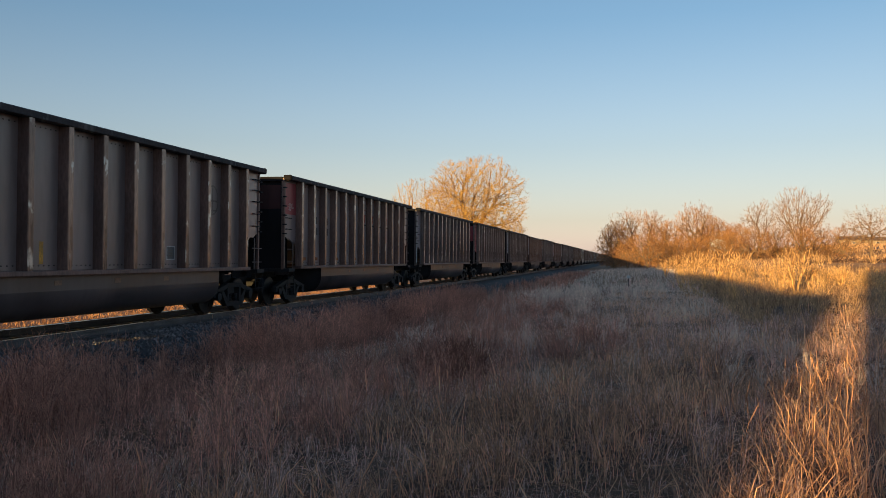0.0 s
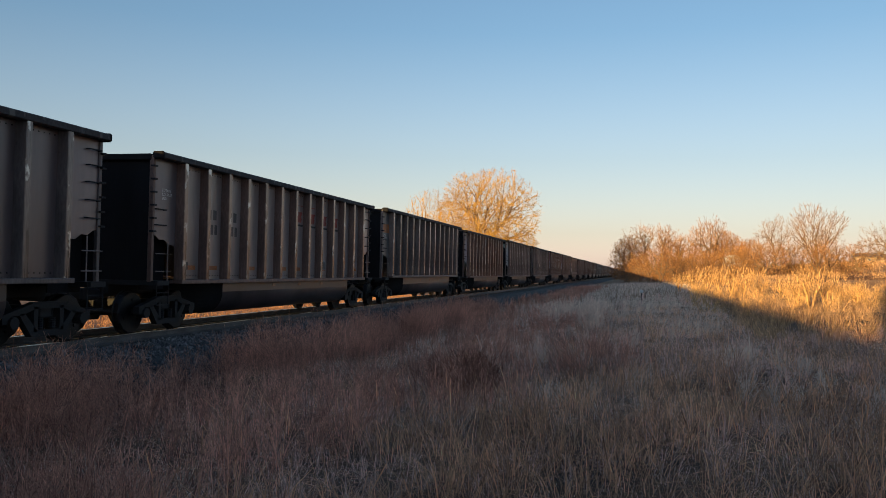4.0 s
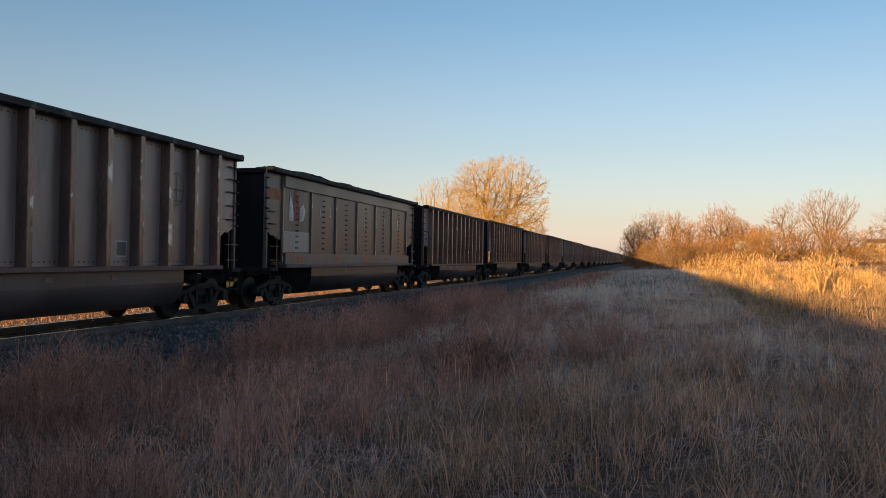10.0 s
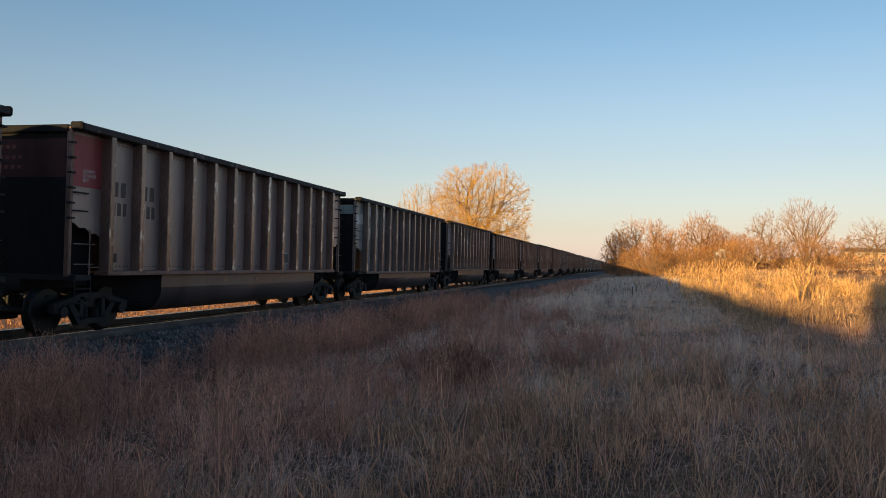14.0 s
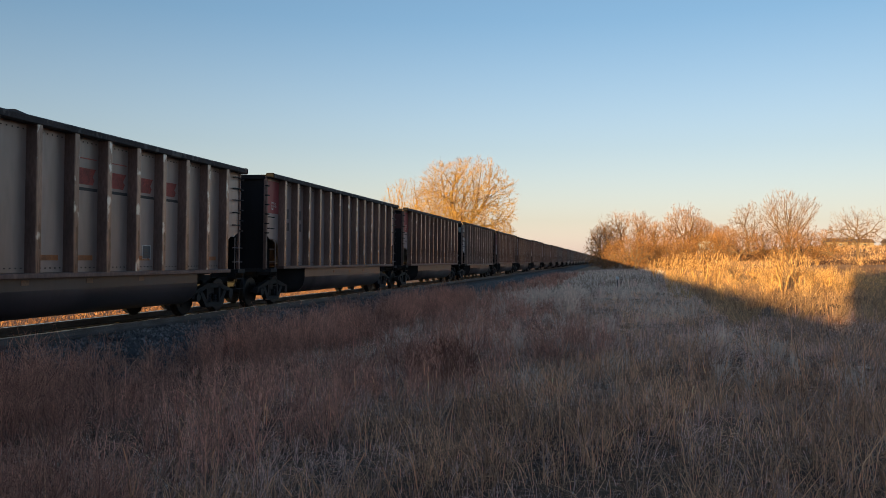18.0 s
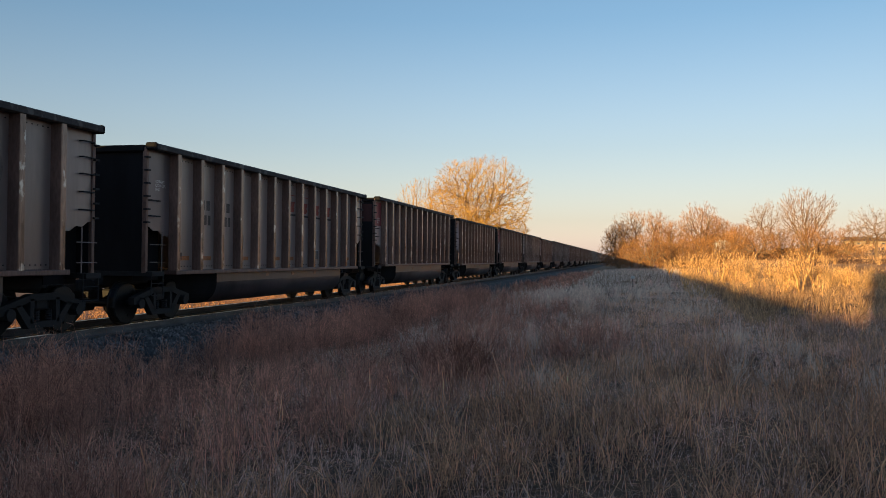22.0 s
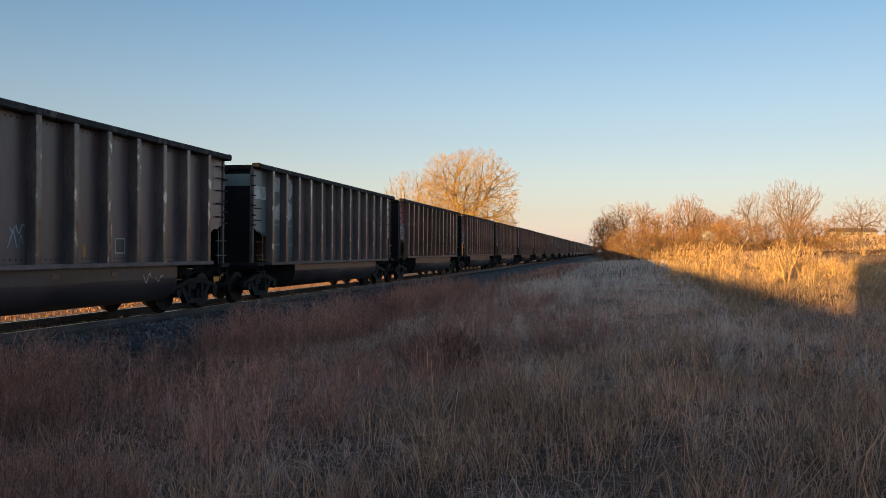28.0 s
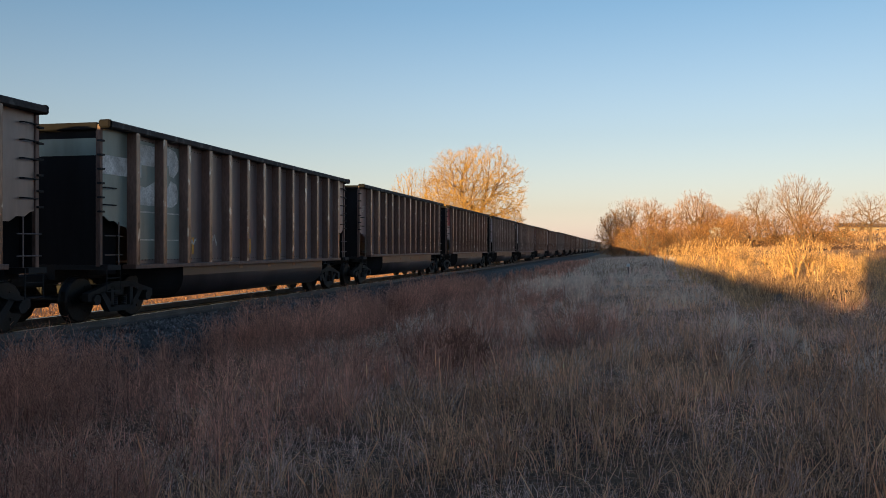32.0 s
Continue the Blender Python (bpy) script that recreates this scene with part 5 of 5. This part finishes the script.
    if k == 22:
        decal(car, "reflector", "yellow_mark", [(bay(11) - 0.05, bay(11) + 0.05, 1.36, 2.12), (bay(8) + 0.26, bay(8) + 0.36, 1.32, 1.80)], "upright yellow reflector strip", single=True)
        decal(car, "rust_square", "red_mark", [(bay(11) + 0.1, bay(11) + 0.22, 1.4, 1.52)])
    if k in (0, 11, 14, 21, 24, 26, 34):
        decal(car, "reflector", "yellow_mark", [(bay(q) - 0.05, bay(q) + 0.05, 1.35, 1.75) for q in (2, 4)], "upright yellow reflector strip", single=True)
    if k in (1, 18, 22):
        decal(car, "chalk_mark", "yellow_mark", [(bay(0) - 0.35, bay(0) - 0.05, 1.45, 1.75)], "yellow painted square")
    if k == 36:
        strokes(car, "scrawl", "white_mark", [scribble(61, bay(2), 1.5, 0.3, 0.35), scribble(62, bay(3), 1.5, 0.35, 0.4)], "pale scrawl", w=0.025)


LABELS = {
    "a": "dusty grey ribbed coal car with red corner panel, loaded", "b": "tan dusty ribbed coal car with faded red emblem, loaded",
    "c": "dark ribbed coal car with green and white near end", "d": "plain dark brown ribbed coal car, loaded with coal",
    "e": "smooth-sided dark green coal car heaped high with coal", "f": "brown coal car with bright red end panel and white scrawl",
    "g": "weathered light green and brown ribbed coal car", "h": "blue-black ribbed coal car with orange emblem and scrawl", "r": "reddish maroon ribbed coal car, loaded with coal",
    "v": "tan dusty coal car with red corner and red emblem", "u": "deep brown ribbed coal car with dim green end, heaped", "t": "dark slate ribbed coal car with white lettering at one end",
}
# kind of each car in order, first behind the engines to last
ORDER = "avdfdbtbcuaaebabacdbbaahababadbdcaaagradcabdraabdcabdabcadb"


def car_y(k):
    """Where car k stands at the start."""
    return 12.73 + CAR_PITCH * k


def make_train():
    makers = {"v": lambda near: kind_b(near, 0.07, 0.0), "u": lambda near: kind_c("deep", "deep", "rib_dark", "ghost_mark", near), "a": kind_a, "b": kind_b, "c": kind_c, "d": lambda near: kind_d("dark", "rib_dark", "dark", near), "e": kind_e, "f": kind_f, "t": kind_t,
              "g": lambda near: kind_c("dark", "sea", "rib_rust", near=near, up=0.1), "h": lambda near: kind_c("slate", "green", "rib_dark", "dull_rust", near, 0.1), "r": lambda near: kind_d("maroon", "rib_rust", near=near)}
    heaps = [coal_mesh(s) for s in range(6)]
    first, cars = {}, []
    for k, c in enumerate(ORDER):
        at = pose(TRACK, car_y(k), 0)
        key = (c, k < 42)
        if key in first:
            car = copy_thing(first[key], at)
        else:
            car = makers[c](near=k < 42)
            tagged(car, LABELS[c], group="coal train")
            first[key] = car
            car.matrix_basis = at
        cars.append(car)
    for k, car in enumerate(cars):
        special_marks(k, car)
        part("coal_load", heaps[(k * 5 + 2) % 6], None, car, "heaped black coal", at=pose(0, 0, {"b": 0.03, "e": 0.10, "d": 0.05, "u": 0.14}.get(ORDER[k], 0.0)))
        if ORDER[k] == "e":
            part("coal_ridge", heaps[1], None, car, "high ridge of coal", at=pose(0, 0, 0.13))
    return cars


def make_engine(y):
    """A four-axle diesel road switcher, nose towards -y."""
    e = thing("locomotive", "orange diesel road-switcher locomotive at the train's head", "locomotive", "locomotives", at=pose(TRACK, y, 0))
    part("frame", boxes((-1.5, 1.5, -10.1, 10.1, 1.25, 1.65), bevel=0.03), M["under"], e)
    part("long_hood", boxes((-1.15, 1.15, -5.5, 9.7, 1.65, 4.5), bevel=0.12), M["loco_body"], e)
    part("cab", boxes((-1.5, 1.5, -7.9, -5.5, 1.65, 4.7), bevel=0.12), M["loco_body"], e)
    part("short_hood", boxes((-1.1, 1.1, -9.8, -7.9, 1.65, 3.6), bevel=0.12), M["loco_body"], e)
    for s in (1, -1):
        part("window", boxes((1.5 * s - 0.01, 1.5 * s + 0.01, -7.5, -5.9, 3.3, 4.2)), M["pane"], e)
        bm = bmesh.new()
        for y0 in np.arange(-5.1, 9.8, 1.4):
            rod(bm, (1.42 * s, y0, 1.65), (1.42 * s, y0, 2.7), 0.02, 5)
        rod(bm, (1.42 * s, -5.1, 2.7), (1.42 * s, 9.7, 2.7), 0.02, 5)
        part("handrail", bm, M["rim"], e)
        part("radiator_wing", boxes((1.15 * s - 0.15, 1.15 * s + 0.15, 6.4, 9.4, 4.1, 4.5)), M["under"], e)
    part("fuel_tank", boxes((-1.4, 1.4, -2.6, 2.6, 0.45, 1.25), bevel=0.12), M["under"], e)
    part("exhaust_stack", boxes((-0.3, 0.3, 0.5, 1.3, 4.5, 4.75)), M["under"], e)
    for b in (-6.6, 6.6):
        add_bogie(e, b)
    for b in (-10.35, 10.35):
        part("coupler", boxes((-0.16, 0.16, b - 0.3, b + 0.3, 0.72, 0.98), bevel=0.04), M["under"], e)
    return e


# ---- behind the camera and far off ----
def lineside_building():
    """Plain storehouse whose shadow edge falls along the field."""
    d = Vector((math.sin(radians(SUN_AZ - 180)), math.cos(radians(SUN_AZ - 180)), 0))
    r = Vector((d.y, -d.x, 0))
    c = -d * 22 + r * 3.64
    b = thing("storehouse", "plain lineside storehouse with gable roof", "building", at=pose(c.x, c.y, float(land(c.x, c.y)) - 0.05, 0, 0, 180 - SUN_AZ))
    bm = boxes((-3.7, 3.7, -3, 3, 0, 7.2))
    part("wall", bm, M["siding"], b)
    bm = bmesh.new()
    prism(bm, [(-3.65, 7.2), (3.65, 7.2), (0, 8.0)], "y", -3.2, 3.2)
    part("roof", bm, M["roof"], b)
    part("door", boxes((-0.5, 0.5, 2.99, 3.05, 0, 2.1)), M["roof"], b)


def far_house(x, y, w, l, h, turn, wall="siding", label="tan house with low brown roof on the rise"):
    b = thing("house", label, "house", at=pose(x, y, float(land(x, y)) - 0.2, 0, 0, turn))
    part("wall", boxes((-w / 2, w / 2, -l / 2, l / 2, 0, h)), M[wall], b)
    bm = bmesh.new()
    prism(bm, [(-l / 2 - 0.5, h), (l / 2 + 0.5, h), (0, h + 1.5)], "x", -w / 2 - 0.5, w / 2 + 0.5)
    part("roof", bm, M["roof"], b)
    for k in range(int(w // 3)):
        px = -w / 2 + 1.6 + 3 * k
        win = part("window", boxes((px - 0.55, px + 0.55, -l / 2 - 0.04, -l / 2, 0.9, 1.9)), M["white_wall"], b)
        part("pane", boxes((px - 0.45, px + 0.45, -l / 2 - 0.055, -l / 2 - 0.04, 1.0, 1.8)), M["pane"], win)
    return b


def far_things():
    x, y = polar(6.15, 177)
    shed = thing("hoop_shed", "white round-roofed shed half hidden in brush", "shed", at=pose(x, y, float(land(x, y)) - 0.1, 0, 0, -6))
    bm = bmesh.new()
    prism(bm, [(-1.9, 0), (1.9, 0), (1.9, 3.0)] + [(1.9 * math.cos(a), 3.0 + 1.6 * math.sin(a)) for a in np.linspace(0.3, 2.84, 8)] + [(-1.9, 3.0)], "y", -2.5, 2.5)
    part("shell", bm, M["pale_wall"], shed)
    part("door", boxes((-0.8, 0.8, -2.53, -2.5, 0, 2.2)), M["roof"], shed)
    far_house(*polar(14.0, 330), 7, 6, 2.3, -10)
    far_house(*polar(15.3, 345), 8, 6, 2.4, 8)
    far_house(*polar(17.4, 350), 9, 7, 2.4, 4)
    stake = thing("marker_stake", "thin lineside stake with a white cap in the grass", "stake", at=pose(*polar(0.35, 44), float(land(*polar(0.35, 44)))))
    part("stake_rod", rod(bmesh.new(), (0, 0, 0), (0, 0, 0.75), 0.02, 6), M["rim"], stake)
    part("cap", boxes((-0.09, 0.09, -0.03, 0.03, 0.72, 0.88), bevel=0.01), M["white_mark"], stake, "white reflective cap")


# ---- loose ballast stones on the near shoulder ----
def stones(n):
    x = rng.uniform(-10.55, -7.95, n)
    y = 3 + 42 * rng.uniform(0, 1, n) ** 1.5
    z = np.where(x < TRACK + 2.15, -0.19, -0.19 - (x - TRACK - 2.15) * 0.65)
    s = rng.uniform(0.016, 0.038, n)
    base = np.array([(1, 0, 0), (-1, 0, 0), (0, 1, 0), (0, -1, 0), (0, 0, 1), (0, 0, -1)], float)
    v = base[None] * rng.uniform(0.6, 1.3, (n, 6, 1)) + rng.normal(0, 0.22, (n, 6, 3))
    v = v * s[:, None, None] + np.stack([x, y, z + s * 0.4], -1)[:, None, :]
    i = (np.arange(n) * 6)[:, None]
    f = np.concatenate([i + t for t in ([0, 2, 4], [2, 1, 4], [1, 3, 4], [3, 0, 4], [2, 0, 5], [1, 2, 5], [3, 1, 5], [0, 3, 5])], 1).ravel()
    tagged(new("ballast_stones", raw_mesh("ballast_stones", v.reshape(-1, 3), f, np.full(8 * n, 3), M["stone"])), "loose grey crushed stones of the ballast shoulder", "gravel", kind="stuff")


# ---- build ----
stones(26000)
grow_field()
grow_weeds()
tall_shrubs()
plant_trees()
lineside_building()
far_things()
CARS = make_train()
ENGINES = [make_engine(4.6 - 10.75 - 21.7 * k) for k in range(2)]


# ---- what moves ----
SLIP = [  # seconds, metres by which the train lags behind an even pace
    (0.0, 1.45), (1.0, 1.18), (2.0, 0.90), (5.0, 0.62), (6.0, 0.25), (7.0, 0.18), (8.0, 0.18), (9.0, 0.05), (10.0, 0.08), (11.0, 0.15), (12.0, 0.08), (13.0, 0.0), (14.0, -0.2), (15.0, 0.25),
    (18.0, 0.1), (19.0, 0.2), (20.0, 0.1), (21.0, 0.35), (22.0, 0.1), (23.0, 0.3), (24.0, 0.35), (27.0, 0.3), (28.0, 0.33), (29.0, 0.3), (30.0, 0.1), (31.0, 0.33), (32.0, 0.05),
]


def run(t):
    """How far the train has come after t seconds."""
    return 17.931 * t - float(np.interp(t, [s[0] for s in SLIP], [s[1] for s in SLIP]))


def motions():
    times = [s[0] for s in SLIP]
    for k, ob in enumerate(CARS + ENGINES):
        y0 = ob.matrix_basis.translation.y
        walk(ob, [(t, pose(TRACK, y0 - run(t), 0)) for t in times])
        # the wheels roll while the car goes by
        t0, t1 = max(0.0, (y0 - 48) / 17.93), min(32.0, (y0 + 12) / 17.93)
        if t1 <= t0 or k >= len(CARS):
            continue
        f0, f1 = int(t0 * FPS), int(t1 * FPS)
        for bg in [c for c in ob.children if c.name.startswith("bogie")]:
            for w in [c for c in bg.children if c.name.startswith("wheelset")]:
                at = w.matrix_basis.translation.copy()
                rows = []
                if f0 > 0:
                    rows.append((0.0, pose(*at, math.degrees(run(f0 / FPS) / 0.46) % 360)))
                for f in range(f0, f1 + 1):
                    rows.append((f / FPS, pose(*at, math.degrees(run(f / FPS) / 0.46) % 360)))
                if f1 < 32 * FPS:
                    rows.append((32.0, pose(*at, math.degrees(run(f1 / FPS) / 0.46) % 360)))
                walk(w, rows)


motions()
